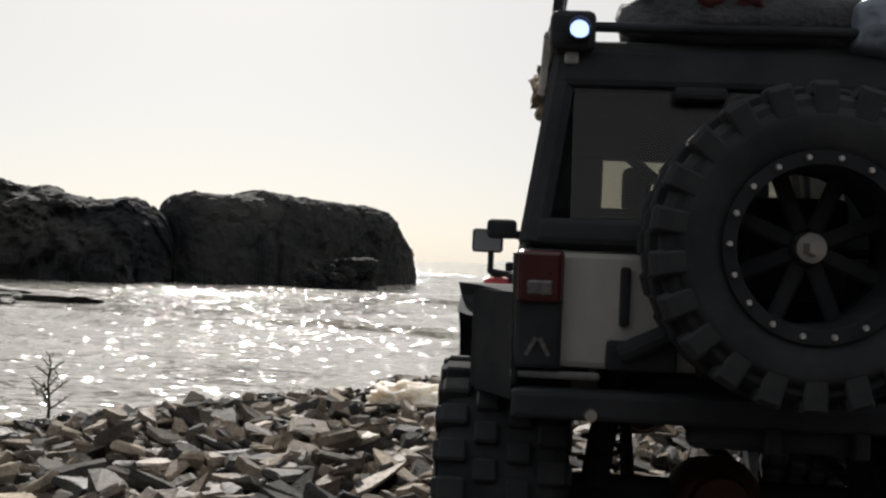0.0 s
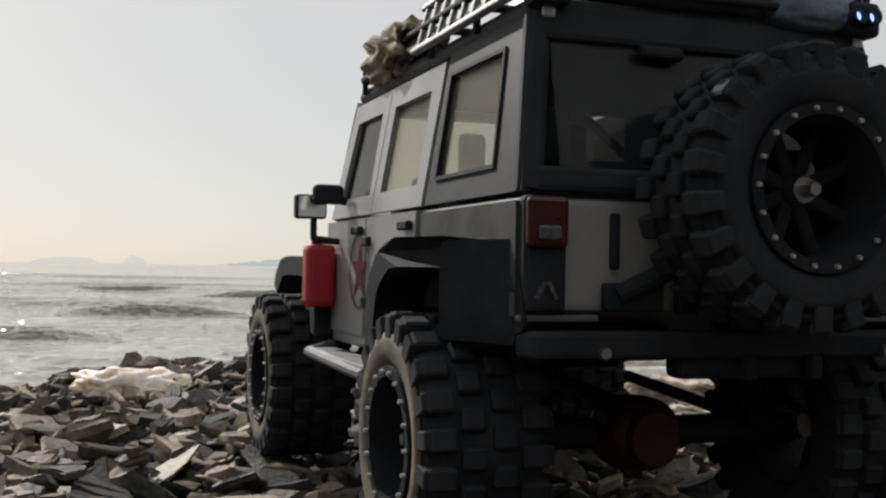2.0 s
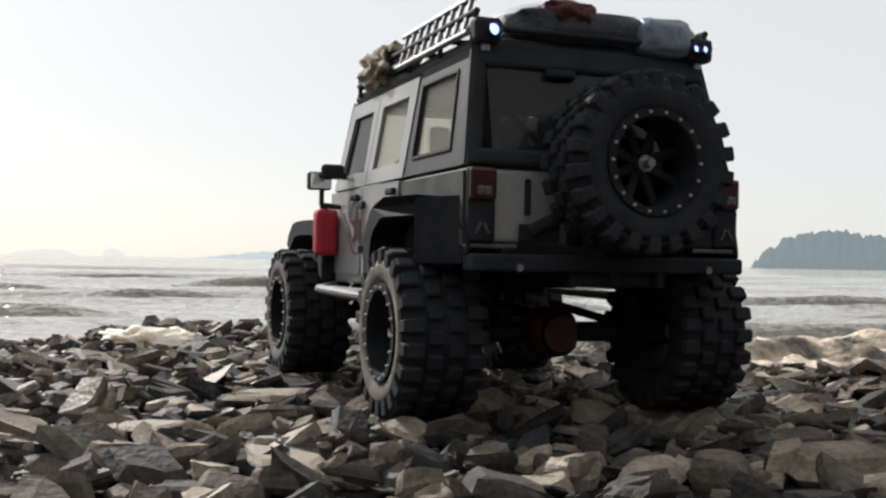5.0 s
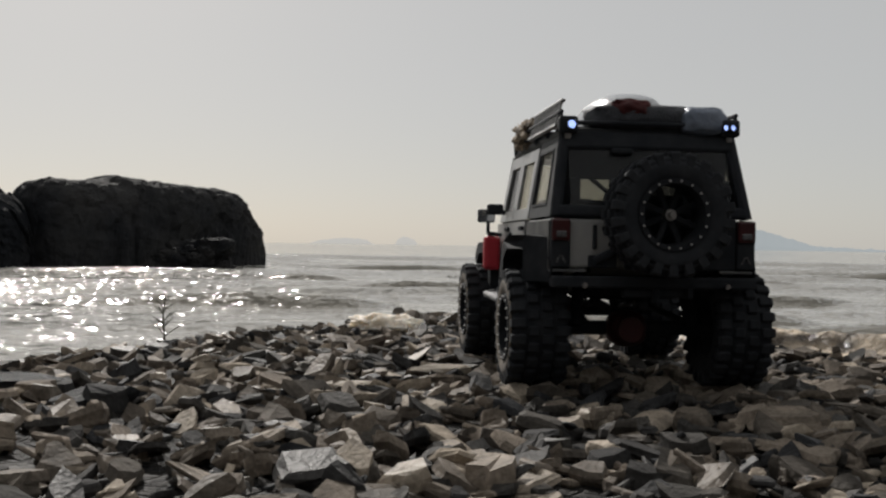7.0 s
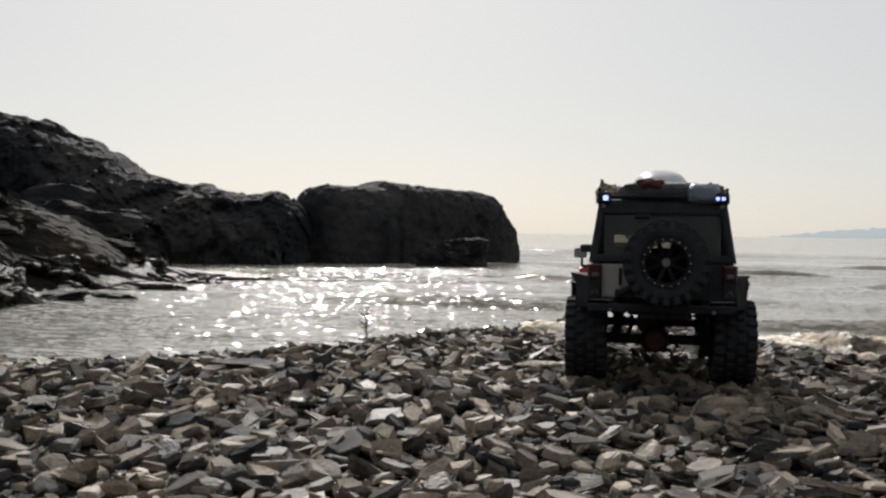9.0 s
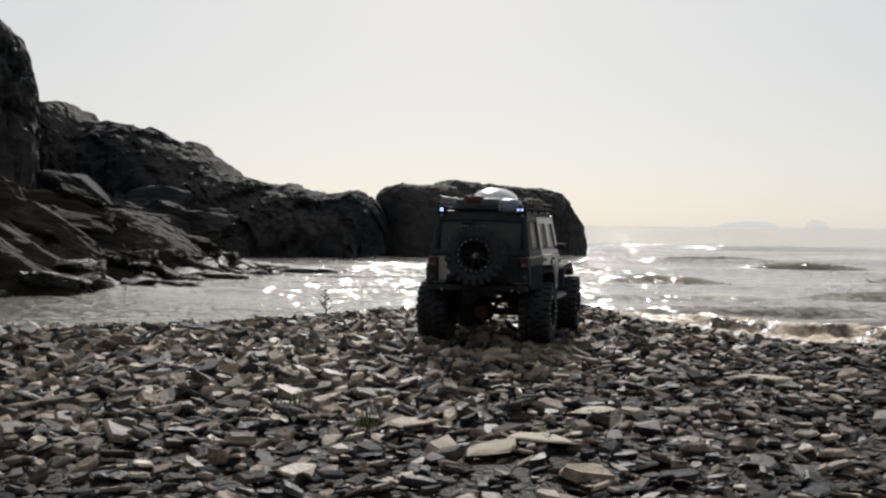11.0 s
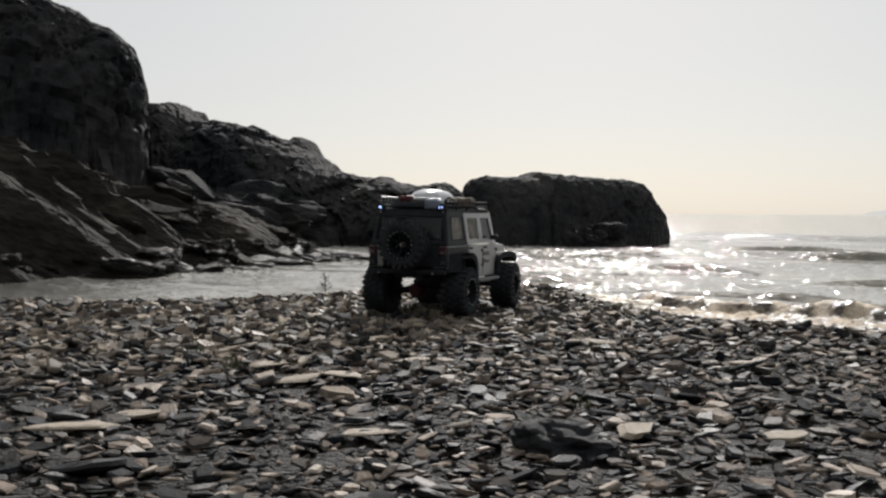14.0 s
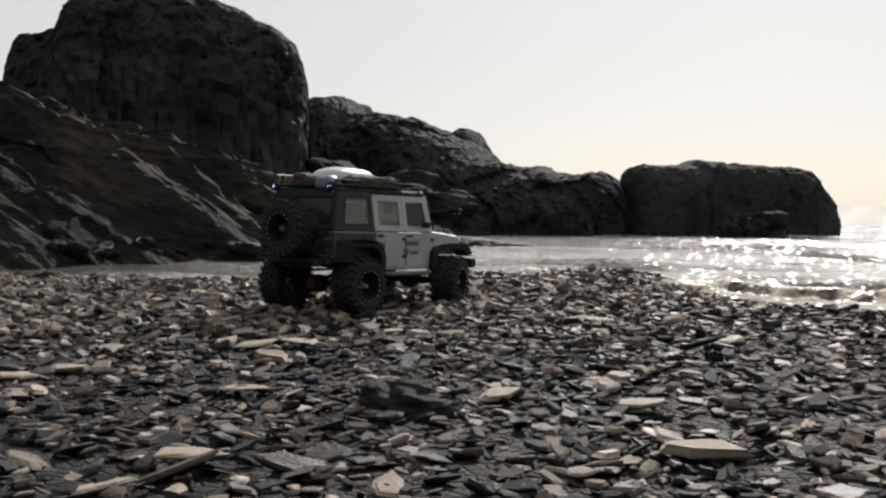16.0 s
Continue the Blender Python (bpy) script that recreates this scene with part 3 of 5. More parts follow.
lay("boulder", boulder_mesh(24, M_CLIFF, 5, 0.42), at(-4.0, 5.0, 0.12, (0.8, 0.5, 0.34), 0, 10, 20), "dark hump of rock below the ridge")

rs = random.Random(5)
SLABS = [boulder_mesh(30 + k, M_BANK, 4, 0.26, 0.6) for k in range(6)]
n = 0
for k in range(13):
    x, y = -2.4 - 1.0 * rs.random() ** 1.3, -0.2 + 3.8 * rs.random()
    if y > 4.3 and x > -2.9:
        continue
    gz = float(bank_z(x, y)) + 0.03
    l = rs.uniform(0.12, 0.3)
    lay("slab", SLABS[k % 6], at(x, y, gz - 0.02, (l, l * rs.uniform(0.3, 0.55), rs.uniform(0.03, 0.08)), rs.uniform(-6, 16), rs.uniform(8, 26), rs.uniform(-15, 35)),
        "tilted layered rock slab on the bank", group="bank slabs")
WET = [boulder_mesh(50 + k, M_WETROCK, 4, 0.24, 0.75) for k in range(6)]
FOOT = ((-2.9, 0.2), (-2.55, 0.6), (-2.35, 0.95), (-2.1, 1.4), (-2.1, 2.0), (-2.25, 2.6), (-2.2, 3.2), (-2.45, 4.0), (-2.7, 5.0))
for k in range(150):
    y = rs.uniform(0.1, 3.7)
    x = float(np.interp(y, [p[1] for p in FOOT], [p[0] for p in FOOT])) + rs.gauss(0.0, 0.12) - 0.08
    if bank_z(x, y) > 0.06:
        continue
    s = rs.uniform(0.025, 0.075)
    lay("boulder", WET[k % 6], at(x, y, max(WATER_Z - 0.02, float(bank_z(x, y)) - 0.01) + s * 0.05, (s * rs.uniform(1.0, 2.0), s, s * rs.uniform(0.35, 0.6)), rs.uniform(-12, 12), rs.uniform(0, 22), rs.uniform(0, 360)),
        "small dark wet rock at the water's edge", group="water's edge rocks")


for k, (x, y, l) in enumerate(((-2.0, 3.55, 0.16), (-2.2, 3.65, 0.2), (-2.45, 3.75, 0.22), (-2.1, 3.2, 0.12), (-2.68, 3.65, 0.24), (-1.98, 2.15, 0.11), (-2.1, 2.7, 0.13))):
    lay("boulder", WET[k % 6], at(x, y, WATER_Z - 0.005, (l, l * 0.5, l * 0.2), rs.uniform(-6, 6), rs.uniform(0, 10), rs.uniform(-30, 30)), "low wet reef rock lying in the shallows", group="reef rocks")


# ---- far shores ----
def far_shore(name, outline, dist, thick, mat, lumps, label):
    """Land on the horizon: bearings to the right of +y and heights, both in degrees."""
    verts, faces = [], []
    b0, b1 = outline[0][0], outline[-1][0]
    n, rows = 360, (0, 0.12, 0.28, 0.42, 0.56, 0.68, 0.8, 0.9, 0.97, 1.0)
    for i in range(n):
        b = b0 + (b1 - b0) * i / (n - 1)
        e = float(np.interp(b, [p[0] for p in outline], [p[1] for p in outline]))
        e = max(0.0, e + lumps * (noise.fractal(Vector((b * 2.5, dist, 0)), 1.0, 2.0, 5 if lumps > 0.2 else 2) + (0.6 * noise.fractal(Vector((b * 5.3, dist * 0.1, 3)), 0.8, 2.3, 5) if lumps > 0.2 else 0)))
        for f in rows:      # the near slope, its crowns bulging in tiers, up to the crest
            bulge = noise.fractal(Vector((b * 3.5, f * 5.0, dist)), 1.0, 2.0, 4) * f if lumps > 0.2 else 0.0
            r = dist + thick * (0.6 * f ** 1.6 - 0.5 * lumps * bulge)
            z = dist * math.tan(radians(e)) * (f + 0.10 * lumps * bulge * (1 - f)) if f else -3.0
            verts.append((r * math.sin(radians(b)), r * math.cos(radians(b)), z))
        verts.append(((dist + thick) * math.sin(radians(b)), (dist + thick) * math.cos(radians(b)), -3.0))
    k = len(rows) + 1
    for i in range(n - 1):
        for j in range(k - 1):
            q = i * k + j
            faces.append((q, q + k, q + k + 1, q + 1))
    return tagged(new(name, raw_mesh(name, verts, faces, mat, True)), label, "shore", kind="structure")


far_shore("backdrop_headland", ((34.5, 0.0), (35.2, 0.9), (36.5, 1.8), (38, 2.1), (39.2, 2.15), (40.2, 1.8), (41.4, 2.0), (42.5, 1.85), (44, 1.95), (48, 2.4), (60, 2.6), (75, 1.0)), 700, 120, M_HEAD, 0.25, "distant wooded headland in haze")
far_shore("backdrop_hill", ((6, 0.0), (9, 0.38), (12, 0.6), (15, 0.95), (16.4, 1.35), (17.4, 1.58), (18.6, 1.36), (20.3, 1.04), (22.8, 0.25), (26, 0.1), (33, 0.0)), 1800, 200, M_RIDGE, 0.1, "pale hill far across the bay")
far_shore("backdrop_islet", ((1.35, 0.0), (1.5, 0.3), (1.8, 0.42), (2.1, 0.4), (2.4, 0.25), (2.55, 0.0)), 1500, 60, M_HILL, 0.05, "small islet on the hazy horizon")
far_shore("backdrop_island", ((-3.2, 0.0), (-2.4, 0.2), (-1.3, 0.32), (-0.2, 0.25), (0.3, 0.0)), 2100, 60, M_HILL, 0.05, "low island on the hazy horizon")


# ---- foam ----
def foam(c, s, seed, rz=0.0):
    bm = bmesh.new()
    lumpy(bm, (0, 0, 0), s, 0.30, 2.6, seed, sub=5, power=0.9)
    ob = part("sea_foam", bm, M_FOAM, None, "", True)
    ob.matrix_basis = pose(*c, 0, 0, rz)
    return tagged(ob, "cream-brown mound of sea foam at the waterline", "foam", "foam mounds")


FOAMS = [foam((-0.23, 0.75, -0.006), (0.062, 0.046, 0.022), 1), foam((0.14, 1.0, WATER_Z + 0.004), (0.08, 0.06, 0.024), 6), foam((-0.9, 0.22, WATER_Z), (0.10, 0.03, 0.014), 7, 30),
         foam((0.30, 0.80, WATER_Z + 0.004), (0.12, 0.06, 0.03), 2, -25)]


def surf_material():
    m, nt, p = nodes_of("breaking_surf")
    N, L = nt.nodes.new, nt.links.new
    co = N("ShaderNodeTexCoord")
    n1, n2 = N("ShaderNodeTexNoise"), N("ShaderNodeTexNoise")
    for n, s in ((n1, 15.0), (n2, 70.0)):
        n.inputs["Scale"].default_value, n.inputs["Detail"].default_value = s, 6.0
        L(co.outputs["Object"], n.inputs["Vector"])
    ramp = N("ShaderNodeValToRGB")
    ramp.color_ramp.elements[0].position, ramp.color_ramp.elements[0].color = 0.4, (0.06, 0.046, 0.034, 1)
    ramp.color_ramp.elements[1].position, ramp.color_ramp.elements[1].color = 0.58, (0.56, 0.475, 0.38, 1)
    L(n1.outputs["Fac"], ramp.inputs["Fac"]), L(ramp.outputs["Color"], p.inputs["Base Color"])
    ro = N("ShaderNodeMapRange")
    ro.inputs["From Min"].default_value, ro.inputs["From Max"].default_value = 0.4, 0.54      # wet between the foam
    ro.inputs["To Min"].default_value, ro.inputs["To Max"].default_value = 0.22, 0.92
    p.inputs["Specular IOR Level"].default_value = 0.3
    L(n1.outputs["Fac"], ro.inputs["Value"]), L(ro.outputs["Result"], p.inputs["Roughness"])
    b = N("ShaderNodeBump")
    b.inputs["Strength"].default_value, b.inputs["Distance"].default_value = 0.9, 0.012
    L(n2.outputs["Fac"], b.inputs["Height"]), L(b.outputs["Normal"], p.inputs["Normal"])
    p.inputs["Subsurface Weight"].default_value, p.inputs["Subsurface Scale"].default_value = 0.25, 0.008
    p.inputs["Subsurface Radius"].default_value = (1.0, 0.85, 0.65)
    return m


M_SURF = surf_material()


def surf(x0, x1, off, width, h, seed):
    """A roller that breaks along the shore: steep bumpy front, long back, foam running ahead of it."""
    nu, nv = int((x1 - x0) / 0.012), 40
    verts, faces = [], []
    for i in range(nu):
        x = x0 + (x1 - x0) * i / (nu - 1)
        ends = min(1.0, 4 * i / (nu - 1), 4 * (1 - i / (nu - 1))) ** 0.6
        y0 = float(shore_y(x)) + off + 0.05 * noise.noise(Vector((x * 3.0, seed, 0))) + 0.03 * noise.noise(Vector((x * 9.0, seed, 2)))
        size = ends * (0.85 + 0.6 * noise.noise(Vector((x * 4.0, seed, 5))))
        for j in range(nv):
            v = j / (nv - 1)
            # front film, steep face, crest, long back
            z = h * size * float(np.interp(v, (0, 0.08, 0.3, 0.48, 0.56, 0.64, 0.75, 1), (-0.3, 0.12, 0.2, 0.34, 0.9, 1.0, 0.6, -0.3)))
            lumps = noise.fractal(Vector((x * 30, (y0 + v * width) * 30, seed)), 1.0, 2.0, 4) * 0.015 * size * float(np.interp(v, (0, 0.25, 0.45, 0.8, 1), (0.3, 0.7, 1, 0.4, 0)))
            verts.append((x, y0 + (v - 0.5) * width + 0.4 * lumps, WATER_Z + 0.004 + z + lumps))
    for i in range(nu - 1):
        for j in range(nv - 1):
            k = i * nv + j
            faces.append((k, k + nv, k + nv + 1, k + 1))
    ob = tagged(new("breaking_wave", raw_mesh("breaking_wave", verts, faces, M_SURF, True)), "small brown breaking wave with cream foam", "wave", "breaking waves")
    FOAMS.append(ob)
    return ob


WAVES = []


def wave(x0, x1, yc, h, bend, seed):
    """An unbroken roller farther out: a smooth hump with a steep dark front towards the beach."""
    nu, nv = max(24, int((x1 - x0) / 0.03)), 30
    width = h * 7
    verts, faces = [], []
    for i in range(nu):
        q = i / (nu - 1)
        x = x0 + (x1 - x0) * q
        size = (math.sin(math.pi * q) ** 0.7) * (0.7 + 0.6 * noise.noise(Vector((x * 1.6, seed, 5))))
        y0 = yc + bend * (q - 0.5) + 0.10 * noise.noise(Vector((x * 1.3, seed, 0))) + 0.02 * noise.noise(Vector((x * 6.0, seed, 2)))
        for j in range(nv):
            v = j / (nv - 1)
            z = float(np.interp(v, (0, 0.12, 0.26, 0.34, 0.42, 0.7, 1), (-0.35, 0.0, 0.72, 0.97, 1.0, 0.42, -0.35)))
            z = h * size * z + 0.006 * noise.fractal(Vector((x * 7, v * 3, seed)), 1.0, 2.0, 3) * size - 0.012
            verts.append((x, y0 + (v - 0.3) * width, WATER_Z + 0.007 + z))
    for i in range(nu - 1):
        for j in range(nv - 1):
            k = i * nv + j
            faces.append((k, k + nv, k + nv + 1, k + 1))
    ob = tagged(new("wave", raw_mesh("wave", verts, faces, M_WAVE, True)), "low grey wave rolling towards the beach", "wave", "rolling waves")
    WAVES.append(ob)
    return ob


rw = random.Random(12)
for x0, x1, y, h in ((0.35, 2.4, 0.92, 0.05), (0.0, 0.9, 1.35, 0.04), (1.6, 3.0, 1.6, 0.045), (-1.3, -0.2, 2.0, 0.045), (0.6, 1.5, 2.4, 0.04), (2.0, 3.6, 2.9, 0.045), (-0.4, 0.3, 3.3, 0.04), (1.0, 2.2, 4.0, 0.045), (-1.2, -0.4, 4.4, 0.04),
                     (0.2, 1.2, 5.2, 0.045), (2.4, 4.2, 5.8, 0.05), (-0.6, 0.6, 6.9, 0.045), (1.4, 3.0, 7.6, 0.05)):
    wave(x0, x1, y + 0.2, h + 0.01, rw.uniform(-0.2, 0.2), rw.uniform(0, 50))


surf(0.2, 1.0, 0.10, 0.36, 0.05, 1)
surf(0.66, 1.7, 0.13, 0.46, 0.058, 4)
surf(1.4, 3.2, 0.15, 0.46, 0.058, 7)


# ---- plants ----
def seedling(x, y, h):
    root = tagged(new("seedling"), "small withered seedling growing among the stones", "plant")
    root.matrix_basis = pose(x, y, float(ground_z(x, y)) + 0.002)
    bm = bmesh.new()
    pts = [Vector((0, 0, 0)), Vector((0.002, 0, 0.35 * h)), Vector((-0.001, 0.001, 0.7 * h)), Vector((0.002, 0, h))]
    for i in range(3):
        rod(bm, pts[i], pts[i + 1], 0.0019 - 0.0004 * i, 0.0015 - 0.0004 * i, 6)
    part("stem", bm, M_STEM, root)
    r = random.Random(3)
    for k in range(11):
        z = h * (0.3 + 0.068 * k)
        ang = k * 2.4
        l = h * (0.42 - 0.02 * k)
        bm = bmesh.new()
        a = Vector((0, 0, z))
        b = a + Vector((math.cos(ang) * l * 0.75, math.sin(ang) * l * 0.75, l * 0.55))
        rod(bm, a, b, 0.0010, 0.0006, 5)
        side = Vector((-math.sin(ang), math.cos(ang), 0)) * l * 0.10
        for t0 in (0.45, 0.7, 0.95):
            m = a.lerp(b, t0)
            up = Vector((math.cos(ang), math.sin(ang), 0.9)) * l * 0.22
            for sg in (-1, 1):
                q = [bm.verts.new(p) for p in (m, m + up * 0.5 + side * sg * 1.2, m + up + side * sg * 2.2, m + up * 0.6 + side * sg * 2.4)]
                bm.faces.new(q)
        part("twig", bm, M_LEAF, root)
    return root


seedling(-0.573, 0.488, 0.072)


def tuft(x, y, h, seed):
    r = random.Random(seed)
    bm = bmesh.new()
    for k in range(13):
        a, l = r.uniform(0, 6.28), h * r.uniform(0.5, 1.0)
        o = Vector((r.gauss(0, 0.008), r.gauss(0, 0.008), 0))
        d, s = Vector((math.cos(a), math.sin(a), 0)), Vector((-math.sin(a), math.cos(a), 0)) * 0.0011
        p = [o, o + d * l * 0.18 + Vector((0, 0, l * 0.6)), o + d * l * 0.5 + Vector((0, 0, l))]
        v = [bm.verts.new(q) for q in (p[0] - s, p[0] + s, p[1] + s, p[1] - s, p[2])]
        bm.faces.new(v[:4]), bm.faces.new((v[3], v[2], v[4]))
    ob = part("grass_tuft", bm, M_GRASS)
    ob.matrix_basis = pose(x, y, float(ground_z(x, y)) + 0.004)
    return tagged(ob, "small tuft of olive grass between the stones", "grass")


tuft(-0.036, -0.87, 0.03, 1)
tuft(0.11, -0.965, 0.034, 2)
tuft(0.72, -1.05, 0.02, 3)


# ---- the model truck: x to its right, y ahead, z up, origin on the ground ----
truck = tagged(new("model_truck"), "white and black off-road scale model truck with loaded roof rack", "model car")
AXLE_R, AXLE_F, TYRE_R = -0.025, 0.290, 0.059
YAW = 1.5      # the truck stands turned a little to its left
TRACK = 0.104


def tyre_mesh():
    bm = bmesh.new()
    w = 0.0275
    prof = [(0.031, -w * 0.82), (0.036, -w), (0.046, -w * 1.06), (0.053, -w * 0.98), (0.0555, -w * 0.8), (0.0562, 0), (0.0555, w * 0.8), (0.053, w * 0.98), (0.046, w * 1.06), (0.036, w), (0.031, w * 0.82), (0.030, 0), (0.031, -w * 0.82)]
    lathe(bm, prof, 48)
    return mesh_of("tyre", bm, M_RUBBER)


def block_mesh(k):
    """One tread block of row k, at the top of the wheel; the outer rows wrap over the shoulder."""
    x, sx = ((-0.0215, 0.0125), (-0.0072, 0.0105), (0.0072, 0.0105), (0.0215, 0.0125))[k]
    bm = bmesh.new()
    box(bm, (x, 0, 0.0567), (sx, 0.0098, 0.0058), 0.0011, None, 1)
    if k in (0, 3):
        box(bm, (math.copysign(0.0278, x), 0, 0.0525), (0.0042, 0.0085, 0.0115), 0.0008, None, 1)
    return mesh_of("tread_block", bm, M_RUBBER)


def wall_mesh(side, mat=M_DUSTY):
    bm = bmesh.new()
    w = 0.0275
    lathe(bm, [(0.0345, side * w * 0.97), (0.037, side * w * 1.04), (0.046, side * w * 1.10), (0.0505, side * w * 1.05), (0.046, side * w * 1.0), (0.0345, side * w * 0.9)], 48)
    return mesh_of("sidewall", bm, mat, True)


def rim_mesh(side):
    bm = bmesh.new()
    w = 0.0275
    lathe(bm, [(0.0315, -side * w * 0.8), (0.029, -side * w * 0.7), (0.028, side * w * 0.2), (0.031, side * w * 0.8), (0.0345, side * w * 0.98), (0.0345, side * w * 1.08), (0.0295, side * w * 1.08), (0.0285, side * w * 0.3)], 40)
    for i in range(8):
        m = Matrix.Rotation(2 * math.pi * (i + 0.5) / 8, 3, "X")
        box(bm, m @ Vector((side * w * 0.15, 0, 0.018)), (0.004, 0.0062, 0.024), 0.0012, m, 1)
    return mesh_of("rim", bm, M_GUN)


def hub_mesh(side, mat=M_METAL):
    bm = bmesh.new()
    w = 0.0275
    rod(bm, (-side * 0.004, 0, 0), (side * w * 0.5, 0, 0), 0.0065, 0.0055, 16)
    rod(bm, (side * w * 0.45, 0, 0), (side * w * 0.8, 0, 0), 0.0036, 0.003, 6)
    return mesh_of("hub", bm, mat)


def bolt_mesh(side):
    bm = bmesh.new()
    rod(bm, (0, 0, 0), (side * 0.0018, 0, 0), 0.0012, 0.0009, 8)
    return mesh_of("bolt", bm, M_BOLT)


BLOCKS = [block_mesh(k) for k in range(4)]
TYRE, WALL, RIM, HUB, BOLT = tyre_mesh(), {s: wall_mesh(s) for s in (-1, 1)}, {s: rim_mesh(s) for s in (-1, 1)}, {s: hub_mesh(s) for s in (-1, 1)}, {s: bolt_mesh(s) for s in (-1, 1)}

# black walls for the right wheels and the spare
DARKWALL = {s: wall_mesh(s, M_RUBBER) for s in (-1, 1)}


def wheel(name, m, side, label, dusty=True):
    """A wheel that turns about its x axis; side: where its outer face looks."""
    w = new(name)
    w.parent, w.matrix_basis = truck, m
    tagged(w, label)
    for nm, me in (("tyre", TYRE), ("sidewall", WALL[side] if dusty else DARKWALL[side]), ("rim", RIM[side]), ("hub", HUB[side])):
        o = new(nm, me)
        o.parent = w
    for i in range(22):
        for k in range(4):
            o = new("tread_block", BLOCKS[k])
            o.parent, o.rotation_euler = w, (2 * math.pi * (i + (0.5 if k % 2 else 0.0)) / 22, 0, 0)
    for i in range(18):
        a = 2 * math.pi * i / 18
        o = new("bolt", BOLT[side])
        o.parent, o.location = w, (side * 0.0275 * 1.08, 0.032 * math.cos(a), 0.032 * math.sin(a))
    return w


WHEELS = [(wheel("wheel", pose(x, y, TYRE_R), s, "knobbly black tyre on a dark beadlock rim", s < 0), x, y) for s, x, y in ((-1, -TRACK, AXLE_R), (1, TRACK, AXLE_R), (-1, -0.110, AXLE_F), (1, 0.108, AXLE_F))]
wheel("spare_wheel", pose(0.004, -0.1365, 0.1735, 0, 0, 90) @ Matrix.Diagonal((0.82, 0.98, 0.98, 1)), -1, "knobbly spare wheel with a ring of bright bolts", False)

# lower body: tub with wheel arches, sills, tailgate
TUB = [(-0.1, 0.122), (-0.1, 0.170), (0.225, 0.170), (0.225, 0.1), (0.215, 0.093), (0.05, 0.093), (0.04, 0.112), (0.022, 0.142), (-0.068, 0.142), (-0.085, 0.122)]
bm = bmesh.new()
prism(bm, TUB[::-1], -0.1, 0.1, 0.003)
part("body", bm, M_WHITE, truck, "white painted body tub")
bm = bmesh.new()
box(bm, (0, 0.19, 0.092), (0.05, 0.3, 0.014), 0.003)
box(bm, (0, 0.12, 0.1), (0.09, 0.2, 0.02), 0.003)
part("chassis", bm, M_BLACK, truck)


def wide(z):
    return 0.1 - 0.013 * max(0.0, z - 0.172) / 0.076


def panel(bm, side, quad, thick=0.004, out=0.0):
    """A slab on the leaning side of the cab, from four (y, z) corners."""
    vs = []
    for t in (out, out - thick):
        vs.append([bm.verts.new((side * (wide(z) + t), y, z)) for y, z in quad])
    a, b = vs
    k = len(quad)
    bm.faces.new(a), bm.faces.new(b[::-1])
    for i in range(k):
        bm.faces.new((a[i], b[i], b[(i + 1) % k], a[(i + 1) % k]))
    bmesh.ops.recalc_face_normals(bm, faces=bm.faces)


def ring_panel(bm, side, outer, inner, thick=0.004, out=0.0):
    """A frame on the side of the cab: four outer and four inner (y, z) corners, in one piece."""
    a, b = [[[bm.verts.new((side * (wide(z) + t), y, z)) for y, z in q] for t in (out, out - thick)] for q in (outer, inner)]
    for i in range(4):
        j = (i + 1) % 4
        for q in ((a[0][i], a[0][j], b[0][j], b[0][i]), (a[1][i], b[1][i], b[1][j], a[1][j]), (a[0][i], a[1][i], a[1][j], a[0][j]), (b[0][i], b[0][j], b[1][j], b[1][i])):
            bm.faces.new(q)
    bmesh.ops.recalc_face_normals(bm, faces=bm.faces)


